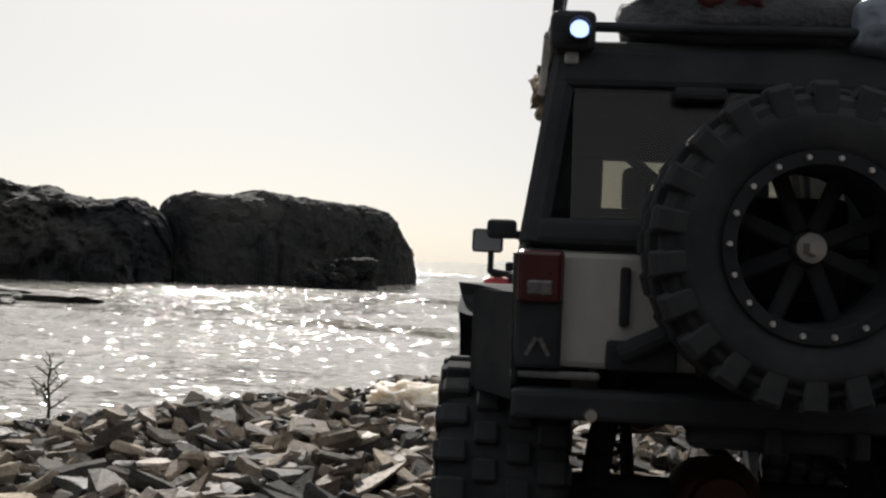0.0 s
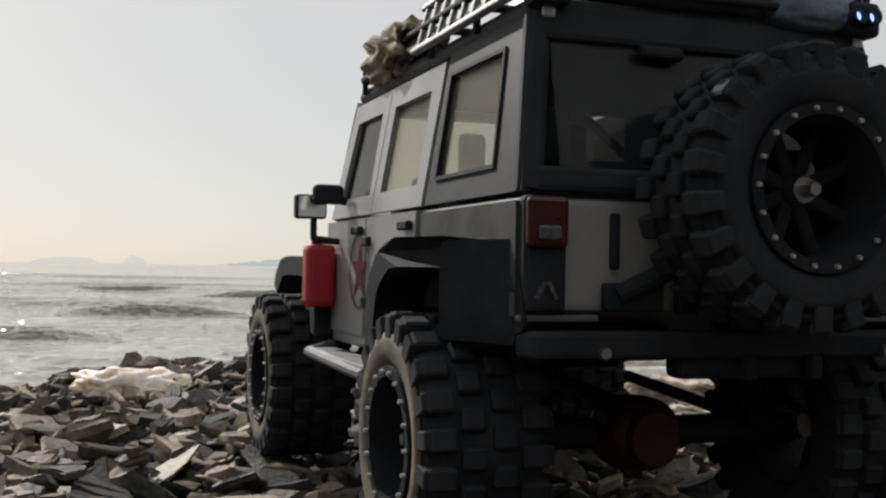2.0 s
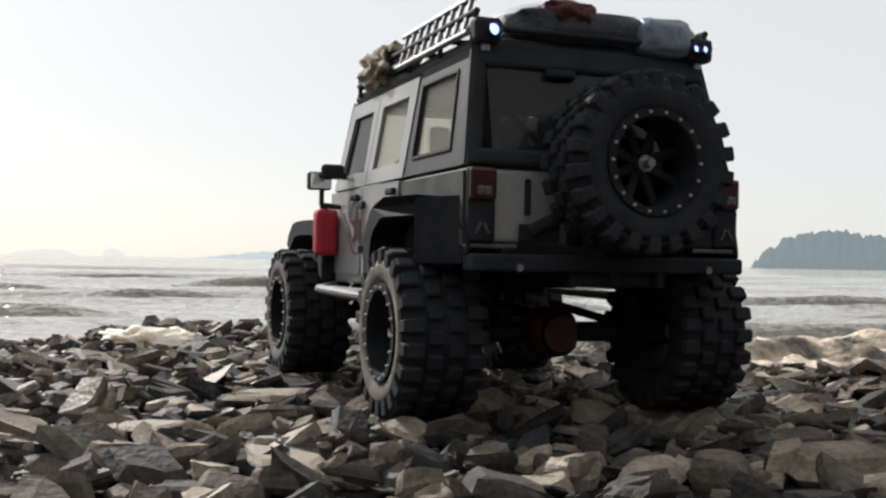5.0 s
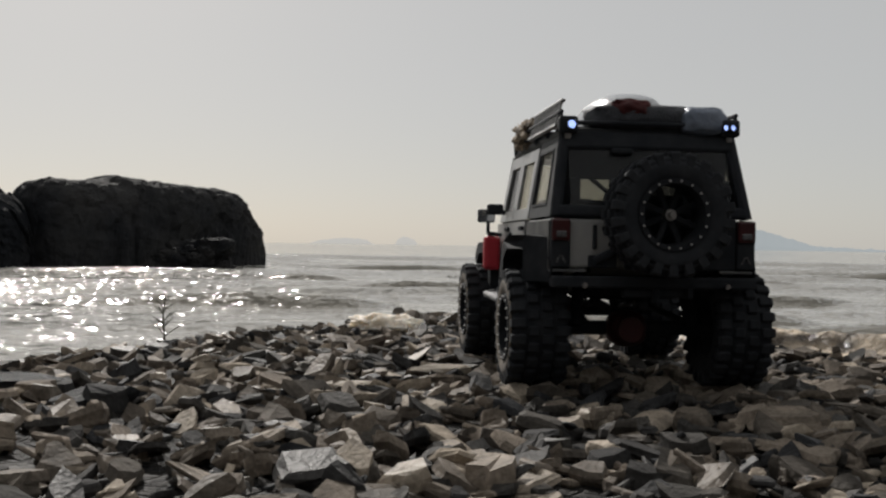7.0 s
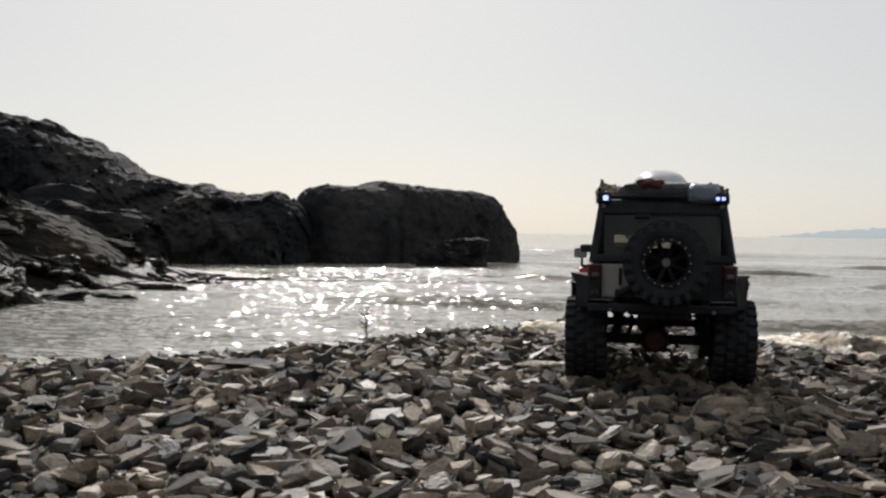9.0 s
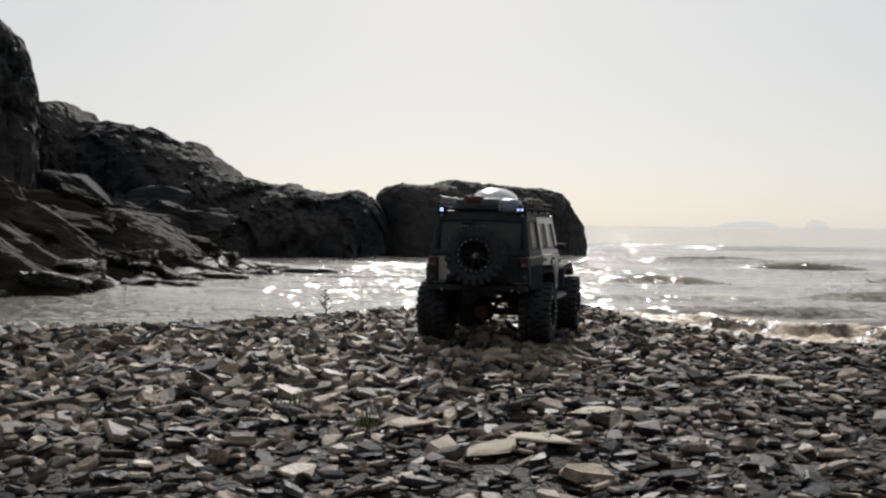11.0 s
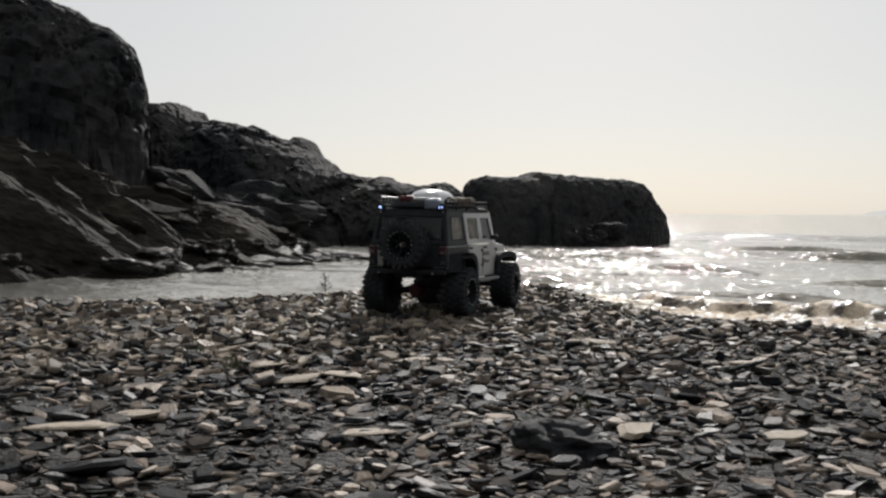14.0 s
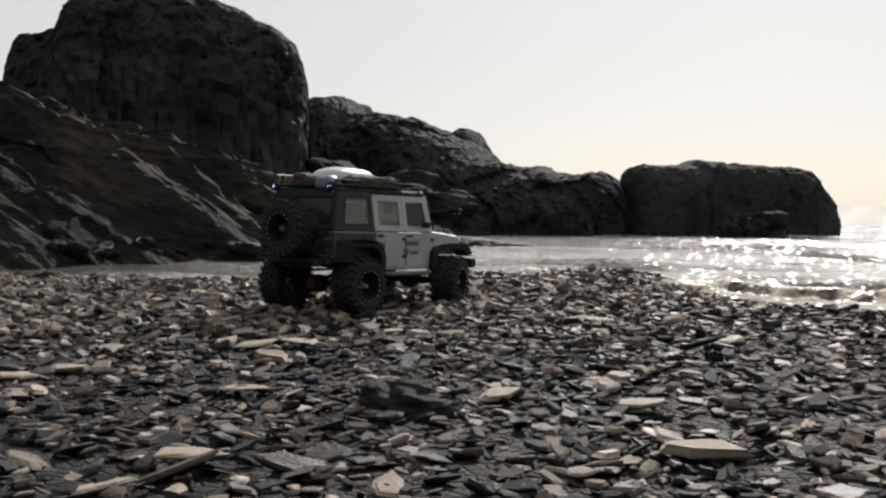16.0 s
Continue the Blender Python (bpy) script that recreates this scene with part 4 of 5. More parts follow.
for side in (-1, 1):
    bm = bmesh.new()
    ring_panel(bm, side, ((-0.101, 0.172), (0.026, 0.172), (0.026, 0.255), (-0.081, 0.255)), ((-0.065, 0.186), (0.012, 0.186), (0.016, 0.239), (-0.054, 0.239)))
    part("hardtop_side", bm, M_TOP, truck, "dark grey hardtop side panel")
    bm = bmesh.new()
    panel(bm, side, [(-0.065, 0.186), (0.012, 0.186), (0.016, 0.239), (-0.054, 0.239)], 0.001, -0.0015)
    part("window", bm, M_GLASS, truck)
    bm = bmesh.new()
    ring_panel(bm, side, ((-0.067, 0.184), (0.014, 0.184), (0.018, 0.241), (-0.056, 0.241)), ((-0.065, 0.186), (0.012, 0.186), (0.016, 0.239), (-0.054, 0.239)), 0.002, 0.0012)
    part("window_seal", bm, M_BLACK, truck)
    for nm, y0, y1, o0, o1, sl in (("rear_door", 0.043, 0.118, 0.029, 0.1265, 0.0), ("front_door", 0.138, 0.214, 0.128, 0.228, 0.010)):
        bm = bmesh.new()
        ring_panel(bm, side, ((o0, 0.172), (o1, 0.172), (o1 - sl, 0.249), (o0, 0.249)), ((y0, 0.184), (y1 - 0.004, 0.184), (y1 - 0.004 - sl, 0.236), (y0 + 0.003, 0.236)), out=0.001)
        panel(bm, side, [(o0 + 0.006, 0.097), (o1, 0.097), (o1, 0.1695), (o0, 0.1695)], 0.004, 0.0035)
        door = part(nm, bm, M_WHITE, truck, "white door with dark handle")
        bm = bmesh.new()
        panel(bm, side, [(y0, 0.184), (y1 - 0.004, 0.184), (y1 - 0.004 - sl, 0.236), (y0 + 0.003, 0.236)], 0.001, -0.002)
        part("window", bm, M_GLASS if nm == "rear_door" else M_SHADE, door)
        bm = bmesh.new()
        box(bm, (side * 0.1055, o0 + 0.014, 0.162), (0.004, 0.018, 0.005), 0.0012)
        part("handle", bm, M_BLACK, door)
        for hz in (0.155, 0.118):
            bm = bmesh.new()
            box(bm, (side * 0.1048, o1 - 0.004, hz), (0.0035, 0.012, 0.006), 0.001)
            part("hinge", bm, M_BLACK, door)
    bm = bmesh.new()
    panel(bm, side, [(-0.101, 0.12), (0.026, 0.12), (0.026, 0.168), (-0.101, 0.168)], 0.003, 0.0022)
    part("quarter_panel", bm, M_DIRTY_SHADE, truck, "dirty grey rear quarter panel with shade in its tone")
    # arch flares, step, inner arch
    for nm, yc, zc, ry, rz, x0, a0, a1 in (("rear_flare", -0.038, 0.098, 0.072, 0.056, 0.099, -4, 172), ("front_flare", 0.292, 0.1, 0.078, 0.047, 0.076, 18, 184)):
        arch = []
        for inner in (0, 1):
            pts = []
            for k in range(15):
                t = radians(a0 + (a1 - a0) * k / 14)
                c, s = math.cos(t), math.sin(t)
                pts.append((yc + (ry - 0.014 * inner) * math.copysign(abs(c) ** 0.55, c), zc + (rz - 0.014 * inner) * math.copysign(abs(s) ** 0.6, s)))
            arch += pts if not inner else pts[::-1]
        bm = bmesh.new()
        prism(bm, arch, side * x0, side * (0.129 if nm == "rear_flare" else 0.115), 0.0022)
        if nm == "rear_flare":      # its closed rear end tapers in to the body
            box(bm, (side * 0.109, -0.079, 0.130), (0.036, 0.042, 0.044), 0.003)
            for v in bm.verts:
                v.co.x = side * min(abs(v.co.x), max(0.1015, 0.129 - 0.7 * max(0.0, -0.045 - v.co.y)))
        part(nm, bm, M_GUN, truck, "black plastic wheel arch flare")
    bm = bmesh.new()
    pipe(bm, [Vector((side * 0.104, 0.04, 0.083)), Vector((side * 0.122, 0.055, 0.081)), Vector((side * 0.122, 0.195, 0.083)), Vector((side * 0.104, 0.21, 0.086))], 0.004)
    box(bm, (side * 0.114, 0.125, 0.0845), (0.02, 0.14, 0.003), 0.001)
    part("side_step", bm, M_STEP, truck, "brushed metal side step")
    bm = bmesh.new()
    box(bm, (side * 0.092, 0.13, 0.094), (0.02, 0.18, 0.01), 0.003)
    part("sill", bm, M_WHITE, truck)
    bm = bmesh.new()
    box(bm, (side * 0.083, -0.025, 0.128), (0.03, 0.1, 0.022), 0.003)
    part("inner_arch", bm, M_BLACK, truck)
    # shock absorbers at both axles
    for ay in (AXLE_R, AXLE_F):
        bm = bmesh.new()
        rod(bm, (side * 0.062, ay - 0.012, 0.062), (side * 0.05, ay + 0.006, 0.135), 0.0065, 0.0065, 12)
        damper = part("shock_absorber", bm, M_GUN, truck)
        bm = bmesh.new()
        coil = [Vector((side * (0.0605 - 0.0105 * u), ay - 0.0095 + 0.0145 * u, 0.07 + 0.058 * u)) + Vector((0.009 * math.cos(12 * math.pi * u), 0.009 * math.sin(12 * math.pi * u), 0)) for u in np.linspace(0, 1, 73)]
        pipe(bm, coil, 0.0013, 6)
        part("spring", bm, M_GUN, damper)

# cab shell: roof, windscreen, hatch, bonnet, grille
bm = bmesh.new()
box(bm, (0, 0.067, 0.2555), (0.174, 0.292, 0.010), 0.004)
part("roof", bm, M_TOP, truck, "dark grey roof")
bm = bmesh.new()
for s in (-1, 1):
    rod(bm, (s * 0.095, 0.228, 0.171), (s * 0.083, 0.213, 0.252), 0.0055, 0.005, 8)
box(bm, (0, 0.212, 0.249), (0.166, 0.012, 0.01), 0.002)
box(bm, (0, 0.226, 0.172), (0.19, 0.012, 0.008), 0.002)
part("windscreen_frame", bm, M_WHITE, truck)
bm = bmesh.new()
box(bm, (0, 0.2205, 0.21), (0.168, 0.0015, 0.074), 0, Matrix.Rotation(radians(10), 3, "X"))
part("windscreen", bm, M_SMOKE, truck)
bm = bmesh.new()
TILT = Matrix.Rotation(radians(-13), 3, "X")
for s in (-1, 1):
    rod(bm, (s * 0.095, -0.097, 0.172), (s * 0.083, -0.077, 0.254), 0.006, 0.006, 8)
box(bm, (0, -0.080, 0.247), (0.174, 0.01, 0.018), 0.003, TILT)
box(bm, (0, -0.098, 0.177), (0.19, 0.008, 0.012), 0.003, TILT)
part("hatch_frame", bm, M_BLACK, truck, "black rear hatch frame")
bm = bmesh.new()
box(bm, (0, -0.0895, 0.211), (0.16, 0.0015, 0.064), 0, TILT)
part("rear_window", bm, M_SMOKE, truck, "smoked rear window")
bm = bmesh.new()
box(bm, (-0.028, -0.088, 0.2365), (0.022, 0.006, 0.006), 0.002, TILT)
part("brake_light", bm, M_GUN, truck)
bm = bmesh.new()
prism(bm, [(0.227, 0.12), (0.365, 0.12), (0.368, 0.156), (0.355, 0.164), (0.232, 0.175), (0.227, 0.173)], -0.078, 0.078, 0.004)
part("bonnet", bm, M_WHITE, truck, "white bonnet sloping to the front")
bm = bmesh.new()
for k in range(7):
    box(bm, ((k - 3) * 0.012, 0.369, 0.14), (0.006, 0.004, 0.03), 0.001)
part("grille", bm, M_BLACK, truck)
bm = bmesh.new()
box(bm, (0, 0.395, 0.1), (0.2, 0.022, 0.022), 0.004)
rod(bm, (-0.03, 0.4, 0.11), (-0.03, 0.4, 0.135), 0.003), rod(bm, (0.03, 0.4, 0.11), (0.03, 0.4, 0.135), 0.003), rod(bm, (-0.03, 0.4, 0.135), (0.03, 0.4, 0.135), 0.003)
part("front_bumper", bm, M_BLACK, truck)

# tailgate, lamps, bumper
bm = bmesh.new()
box(bm, (0.027, -0.1035, 0.146), (0.110, 0.007, 0.05), 0.002)
tail = part("tailgate", bm, M_BLACK, truck, "black tailgate behind the spare wheel")
bm = bmesh.new()
box(bm, (-0.057, -0.102, 0.152), (0.004, 0.004, 0.024), 0.0012)
part("handle", bm, M_BLACK, tail)
bm = bmesh.new()
rod(bm, (-0.058, -0.107, 0.129), (-0.012, -0.117, 0.153), 0.0045)
box(bm, (-0.05, -0.1055, 0.1285), (0.028, 0.006, 0.012), 0.0015)
box(bm, (0.004, -0.113, 0.173), (0.04, 0.022, 0.04), 0.003)
part("wheel_carrier", bm, M_BLACK, tail)
for side in (-1, 1):
    bm = bmesh.new()
    box(bm, (side * 0.0915, -0.1045, 0.146), (0.019, 0.008, 0.048), 0.002)
    tl = part("tail_lamp", bm, M_BLACK, truck, "tail lamp with red and clear lens in a black housing")
    bm = bmesh.new()
    box(bm, (side * 0.0915, -0.1085, 0.159), (0.018, 0.006, 0.021), 0.002)
    part("red_lens", bm, M_LENS, tl)
    bm = bmesh.new()
    box(bm, (side * 0.0915, -0.1115, 0.1545), (0.010, 0.003, 0.006), 0.001)
    part("clear_lens", bm, M_LENSW, tl)
    bm = bmesh.new()
    for r in (-1, 1):
        box(bm, (side * 0.0915 + r * 0.0026, -0.109, 0.131), (0.0018, 0.0012, 0.008), 0, Matrix.Rotation(radians(-r * 28), 3, "Y"))
    part("emblem", bm, M_LENSW, tl)
    bm = bmesh.new()
    box(bm, (side * 0.084, -0.1035, 0.1195), (0.036, 0.006, 0.003), 0.001)
    part("trim", bm, M_STEP, truck)
bm = bmesh.new()
box(bm, (-0.001, -0.1085, 0.109), (0.200, 0.020, 0.011), 0.002)
box(bm, (0.004, -0.106, 0.099), (0.07, 0.014, 0.010), 0.003)
bump = part("rear_bumper", bm, M_BLACK, truck, "black steel rear bumper")
for x in (-0.07, 0.07):
    bm = bmesh.new()
    rod(bm, (x, -0.118, 0.106), (x, -0.121, 0.106), 0.0028, 0.0024, 10)
    part("shackle_bolt", bm, M_METAL, bump)
for x in (0.012, 0.045):
    bm = bmesh.new()
    box(bm, (x - 0.012, -0.115, 0.099), (0.006, 0.010, 0.01), 0.001)
    part("tow_hook", bm, M_GUN, bump)

# axles
for ay, nm in ((AXLE_R, "rear_axle"), (AXLE_F, "front_axle")):
    bm = bmesh.new()
    rod(bm, (-0.09, ay, TYRE_R), (0.09, ay, TYRE_R), 0.0075, seg=16)
    for x in (-0.045, 0.068):
        rod(bm, (x, ay, 0.062), (x * 0.8, ay + (0.11 if ay < 0 else -0.11), 0.075), 0.0035)
    ax = part(nm, bm, M_BLACK, truck)
    bm = bmesh.new()
    lumpy(bm, (-0.006, ay - 0.004, TYRE_R), (0.021, 0.022, 0.019), 0.05, 1.5, 4, 3, 0.8)
    part("differential", bm, M_DIFF, ax, "dark red differential housing", True)
    bm = bmesh.new()
    rod(bm, (-0.006, ay - 0.022, TYRE_R), (-0.006, ay - 0.027, TYRE_R), 0.0145, 0.013, 18)
    part("cover", bm, M_DIFF, ax)
bm = bmesh.new()
rod(bm, (0.01, 0.0, 0.066), (0.0, 0.12, 0.078), 0.0045)
rod(bm, (0.01, 0.26, 0.066), (0.0, 0.14, 0.078), 0.0045)
part("drive_shaft", bm, M_GUN, truck)

# mirrors, fuel can, emblems
bm = bmesh.new()
pipe(bm, [Vector((-0.103, 0.196, 0.156)), Vector((-0.120, 0.2, 0.158)), Vector((-0.120, 0.2, 0.172))], 0.0022)
box(bm, (-0.1225, 0.2, 0.179), (0.021, 0.010, 0.016), 0.002)
fm = part("wing_mirror", bm, M_BLACK, truck, "square wing mirror on a bent stalk")
bm = bmesh.new()
box(bm, (-0.1225, 0.1945, 0.179), (0.018, 0.001, 0.0135), 0)
part("mirror_glass", bm, M_MIRROR, fm)
for s in (-1, 1):
    bm = bmesh.new()
    box(bm, (s * 0.113, 0.190, 0.187), (0.020, 0.010, 0.013), 0.003)
    rod(bm, (s * 0.1, 0.192, 0.183), (s * 0.112, 0.192, 0.185), 0.003)
    part("door_mirror", bm, M_BLACK, truck, "black door mirror")
bm = bmesh.new()
box(bm, (-0.1145, 0.206, 0.1335), (0.020, 0.018, 0.042), 0.004)
can = part("fuel_can", bm, M_RED, truck, "bright red fuel can on the side")
bm = bmesh.new()
rod(bm, (-0.116, 0.206, 0.1545), (-0.116, 0.206, 0.1585), 0.004, 0.0035, 10)
part("cap", bm, M_BLACK, can)


def ring(bm, side, y, z, r, w):
    k = 28
    a = [bm.verts.new((side * 0.1042, y + r * math.cos(2 * math.pi * i / k), z + r * math.sin(2 * math.pi * i / k))) for i in range(k)]
    b = [bm.verts.new((side * 0.1042, y + (r - w) * math.cos(2 * math.pi * i / k), z + (r - w) * math.sin(2 * math.pi * i / k))) for i in range(k)]
    for i in range(k):
        bm.faces.new((a[i], a[(i + 1) % k], b[(i + 1) % k], b[i]))


bm = bmesh.new()
ring(bm, -1, 0.14, 0.137, 0.024, 0.0022)
part("emblem_ring", bm, M_DECAL, truck)
bm = bmesh.new()
star = [bm.verts.new((-0.1043, 0.14 + (0.019 if i % 2 == 0 else 0.0075) * math.sin(math.pi * i / 5), 0.137 + (0.019 if i % 2 == 0 else 0.0075) * math.cos(math.pi * i / 5))) for i in range(10)]
bm.faces.new(star)
part("emblem_star", bm, M_DECALR, truck, "maroon star emblem on the door")
bm = bmesh.new()
box(bm, (0.1045, 0.15, 0.146), (0.0012, 0.046, 0.010), 0)
part("emblem_bar", bm, M_DECAL, truck)
bm = bmesh.new()
for r in (-1, 1):
    box(bm, (0.1045, 0.13 + r * 0.004, 0.126), (0.0012, 0.005, 0.018), 0, Matrix.Rotation(radians(-r * 22), 3, "X"))
box(bm, (0.1045, 0.158, 0.126), (0.0012, 0.026, 0.007), 0)
part("emblem_mark", bm, M_DECAL, truck)
bm = bmesh.new()
box(bm, (0.1045, 0.052, 0.141), (0.0014, 0.012, 0.014), 0.0004)
part("emblem_plate", bm, M_DECAL, truck)

# roof rack with its load
bm = bmesh.new()
for s in (-1, 1):
    pipe(bm, [Vector((s * 0.088, -0.085, 0.265)), Vector((s * 0.088, 0.195, 0.265))], 0.0028)
    pipe(bm, [Vector((s * 0.088, -0.085, 0.275)), Vector((s * 0.088, 0.195, 0.275))], 0.0022)
    for y in (-0.083, -0.015, 0.055, 0.125, 0.193):
        rod(bm, (s * 0.088, y, 0.255), (s * 0.088, y, 0.276), 0.002)
for y in (-0.085, -0.03, 0.025, 0.08, 0.135, 0.195):
    rod(bm, (-0.088, y, 0.2645), (0.088, y, 0.2645), 0.0022)
rack = part("roof_rack", bm, M_BLACK, truck, "black tubular roof rack")
for s in (-1, 1):
    bm = bmesh.new()
    box(bm, (s * 0.0815, -0.084, 0.262), (0.019, 0.014, 0.017), 0.003)
    lampbox = part("work_lamp", bm, M_BLACK, truck, "lit square work lamp on the roof rack")
    for dx in ((0.0,) if s < 0 else (-0.004, 0.0035)):
        bm = bmesh.new()
        rod(bm, (s * 0.079 + dx, -0.090, 0.262), (s * 0.079 + dx, -0.0925, 0.262), 0.0042 if s < 0 else 0.0028, 0.0036 if s < 0 else 0.0024, 16)
        part("led", bm, M_LED, lampbox, "glowing blue-white light")
        bm = bmesh.new()
        r = 0.0046 if s < 0 else 0.0032
        lathe(bm, [(r, 0.0), (r, 0.006), (r + 0.0008, 0.006), (r + 0.0008, 0.0)], 20)
        bmesh.ops.transform(bm, matrix=pose(s * 0.079 + dx, -0.0905, 0.262, 0, 0, -90), verts=bm.verts)
        part("bezel", bm, M_BLACK, lampbox)
    bm = bmesh.new()
    box(bm, (s * 0.0815, -0.082, 0.2515), (0.006, 0.008, 0.006), 0.001)
    part("bracket", bm, M_METAL, lampbox)

LEAN = Matrix.Rotation(radians(-76), 3, "Y")


def ladder():
    root = tagged(new("ladder"), "small aluminium ladder leaning along the roof rack")
    root.parent = truck
    for x in (-0.013, 0.013):
        bm = bmesh.new()
        box(bm, Vector((-0.088, 0.0, 0.2745)) + LEAN @ Vector((x, 0, 0)), (0.003, 0.155, 0.0045), 0.0008, LEAN)
        part("rail", bm, M_LADDER, root)
    for k in range(9):
        bm = bmesh.new()
        box(bm, Vector((-0.088, -0.068 + 0.017 * k, 0.2745)) + LEAN @ Vector((0, 0, 0)), (0.026, 0.0035, 0.003), 0.0006, LEAN)
        part("rung", bm, M_LADDER, root)
    return root


ladder()


def load(name, c, s, amp, freq, seed, mat, label, power=0.75, rot=0):
    bm = bmesh.new()
    lumpy(bm, (0, 0, 0), s, amp, freq, seed, 4, power)
    ob = part(name, bm, mat, truck, label, True)
    ob.matrix_basis = pose(*c, 0, 0, rot)
    return ob


load("camouflage_roll", (-0.077, 0.140, 0.274), (0.018, 0.045, 0.016), 0.5, 3.2, 1, M_CAMO, "crumpled tan camouflage net bundle")
load("luggage_bag", (0.0, -0.058, 0.272), (0.06, 0.026, 0.014), 0.12, 2.0, 2, M_BAG, "black luggage bag strapped on the rack", 0.6)
load("luggage_bag", (0.0, 0.11, 0.270), (0.06, 0.045, 0.011), 0.15, 2.0, 3, M_BAG, "black luggage bag strapped on the rack", 0.6)
load("luggage_bag", (0.074, 0.045, 0.273), (0.016, 0.088, 0.0145), 0.3, 3.2, 6, M_ROLL, "long brown rolled bundle along the rack", 0.7)
load("roof_dome", (0.0, 0.040, 0.272), (0.043, 0.092, 0.036), 0.03, 1.5, 4, M_DOME, "glossy pale grey dome on the roof rack", 0.8)
load("silver_bag", (0.056, -0.076, 0.269), (0.023, 0.016, 0.0145), 0.1, 1.8, 5, M_SILVER, "silver-blue folded sheet at the rear of the rack", 0.6)
load("red_pouch", (-0.018, -0.072, 0.281), (0.020, 0.014, 0.009), 0.25, 2.4, 8, M_STRAP, "crumpled red pouch strapped at the rear of the rack", 0.7)

# load space partition with two gaps, and seats seen through the windows
bm = bmesh.new()
for c, s in (((0, -0.068, 0.2315), (0.168, 0.004, 0.043)), ((-0.0785, -0.074, 0.19), (0.025, 0.004, 0.042)), ((-0.0265, -0.074, 0.19), (0.021, 0.004, 0.042)), ((0.064, -0.074, 0.19), (0.056, 0.004, 0.042)), ((-0.065, -0.074, 0.1785), (0.06, 0.004, 0.021))):
    box(bm, c, s, 0.001)
part("partition", bm, M_TRIM, truck)
bm = bmesh.new()
rod(bm, (-0.058, -0.06, 0.216), (-0.03, -0.06, 0.194), 0.0024, seg=8)
part("cage_bar", bm, M_BLACK, truck)
for s in (-1, 1):
    for y, top in ((0.075, 0.018), (0.172, 0.02)):
        bm = bmesh.new()
        box(bm, (s * 0.045, y, 0.176), (0.05, 0.04, 0.012), 0.004)
        box(bm, (s * 0.045, y - 0.022, 0.178 + top / 2), (0.046, 0.012, top), 0.005, Matrix.Rotation(radians(10), 3, "X"))
        if y > 0.1:      # the front seats have headrests on a post
            x, z, w = (-0.029, 0.213, 0.018) if s < 0 else (0.040, 0.223, 0.025)
            box(bm, (x, y - 0.027, z), (w, 0.010, 0.028), 0.004)
            rod(bm, (x, y - 0.026, 0.19), (x, y - 0.027, z - 0.01), 0.0022, seg=8)
        part("seat", bm, M_BLACK, truck)


# ---- stones of the beach ----
rng = np.random.default_rng(11)


RINGS = 4


def stone_template(r, flat):
    """Foot, waist, worn shoulder and top ring of an uneven shard one wide."""
    ang = np.sort((np.arange(7) + r.uniform(-0.36, 0.36, 7)) * 2 * math.pi / 7)
    rad = r.uniform(0.48, 1.22, 7)
    ring = np.stack([np.cos(ang) * rad, np.sin(ang) * rad * r.uniform(0.48, 0.92)], 1)
    tilt = r.uniform(-0.38, 0.38, 2)
    shift = r.uniform(-0.14, 0.14, 2)
    out = []
    for f, z in ((0.72, -0.6), (1.0, 0.0), (r.uniform(0.88, 0.96), r.uniform(0.5, 0.7)), (r.uniform(0.7, 0.88), 1.0)):
        q = ring * f * r.uniform(0.94, 1.06, (7, 1)) + (shift * z if z > 0 else 0)
        zz = z + (q @ tilt if z > 0.3 else 0) + r.uniform(-0.13, 0.13, 7)
        out.append(np.c_[q, zz * flat])
    return np.concatenate(out)


TRI = []
for k in range(RINGS - 1):
    for i in range(7):
        j = (i + 1) % 7
        TRI += [(7 * k + i, 7 * k + j, 7 * k + 7 + j), (7 * k + i, 7 * k + 7 + j, 7 * k + 7 + i)]
TRI += [(21, 21 + k, 22 + k) for k in range(1, 6)]
TRI = np.array(TRI)
SHARDS = [stone_template(rng, rng.uniform(0.14, 0.38)) for _ in range(48)]


def chunky(p):
    """Thick broken stones by the inlet, thin shards farther up the beach."""
    return 0.75 + 0.7 * np.clip(0.75 - 0.9 * np.maximum(p[:, 0] - 0.0, 0) - 0.9 * np.maximum(-0.75 - p[:, 1], 0), 0, 1)


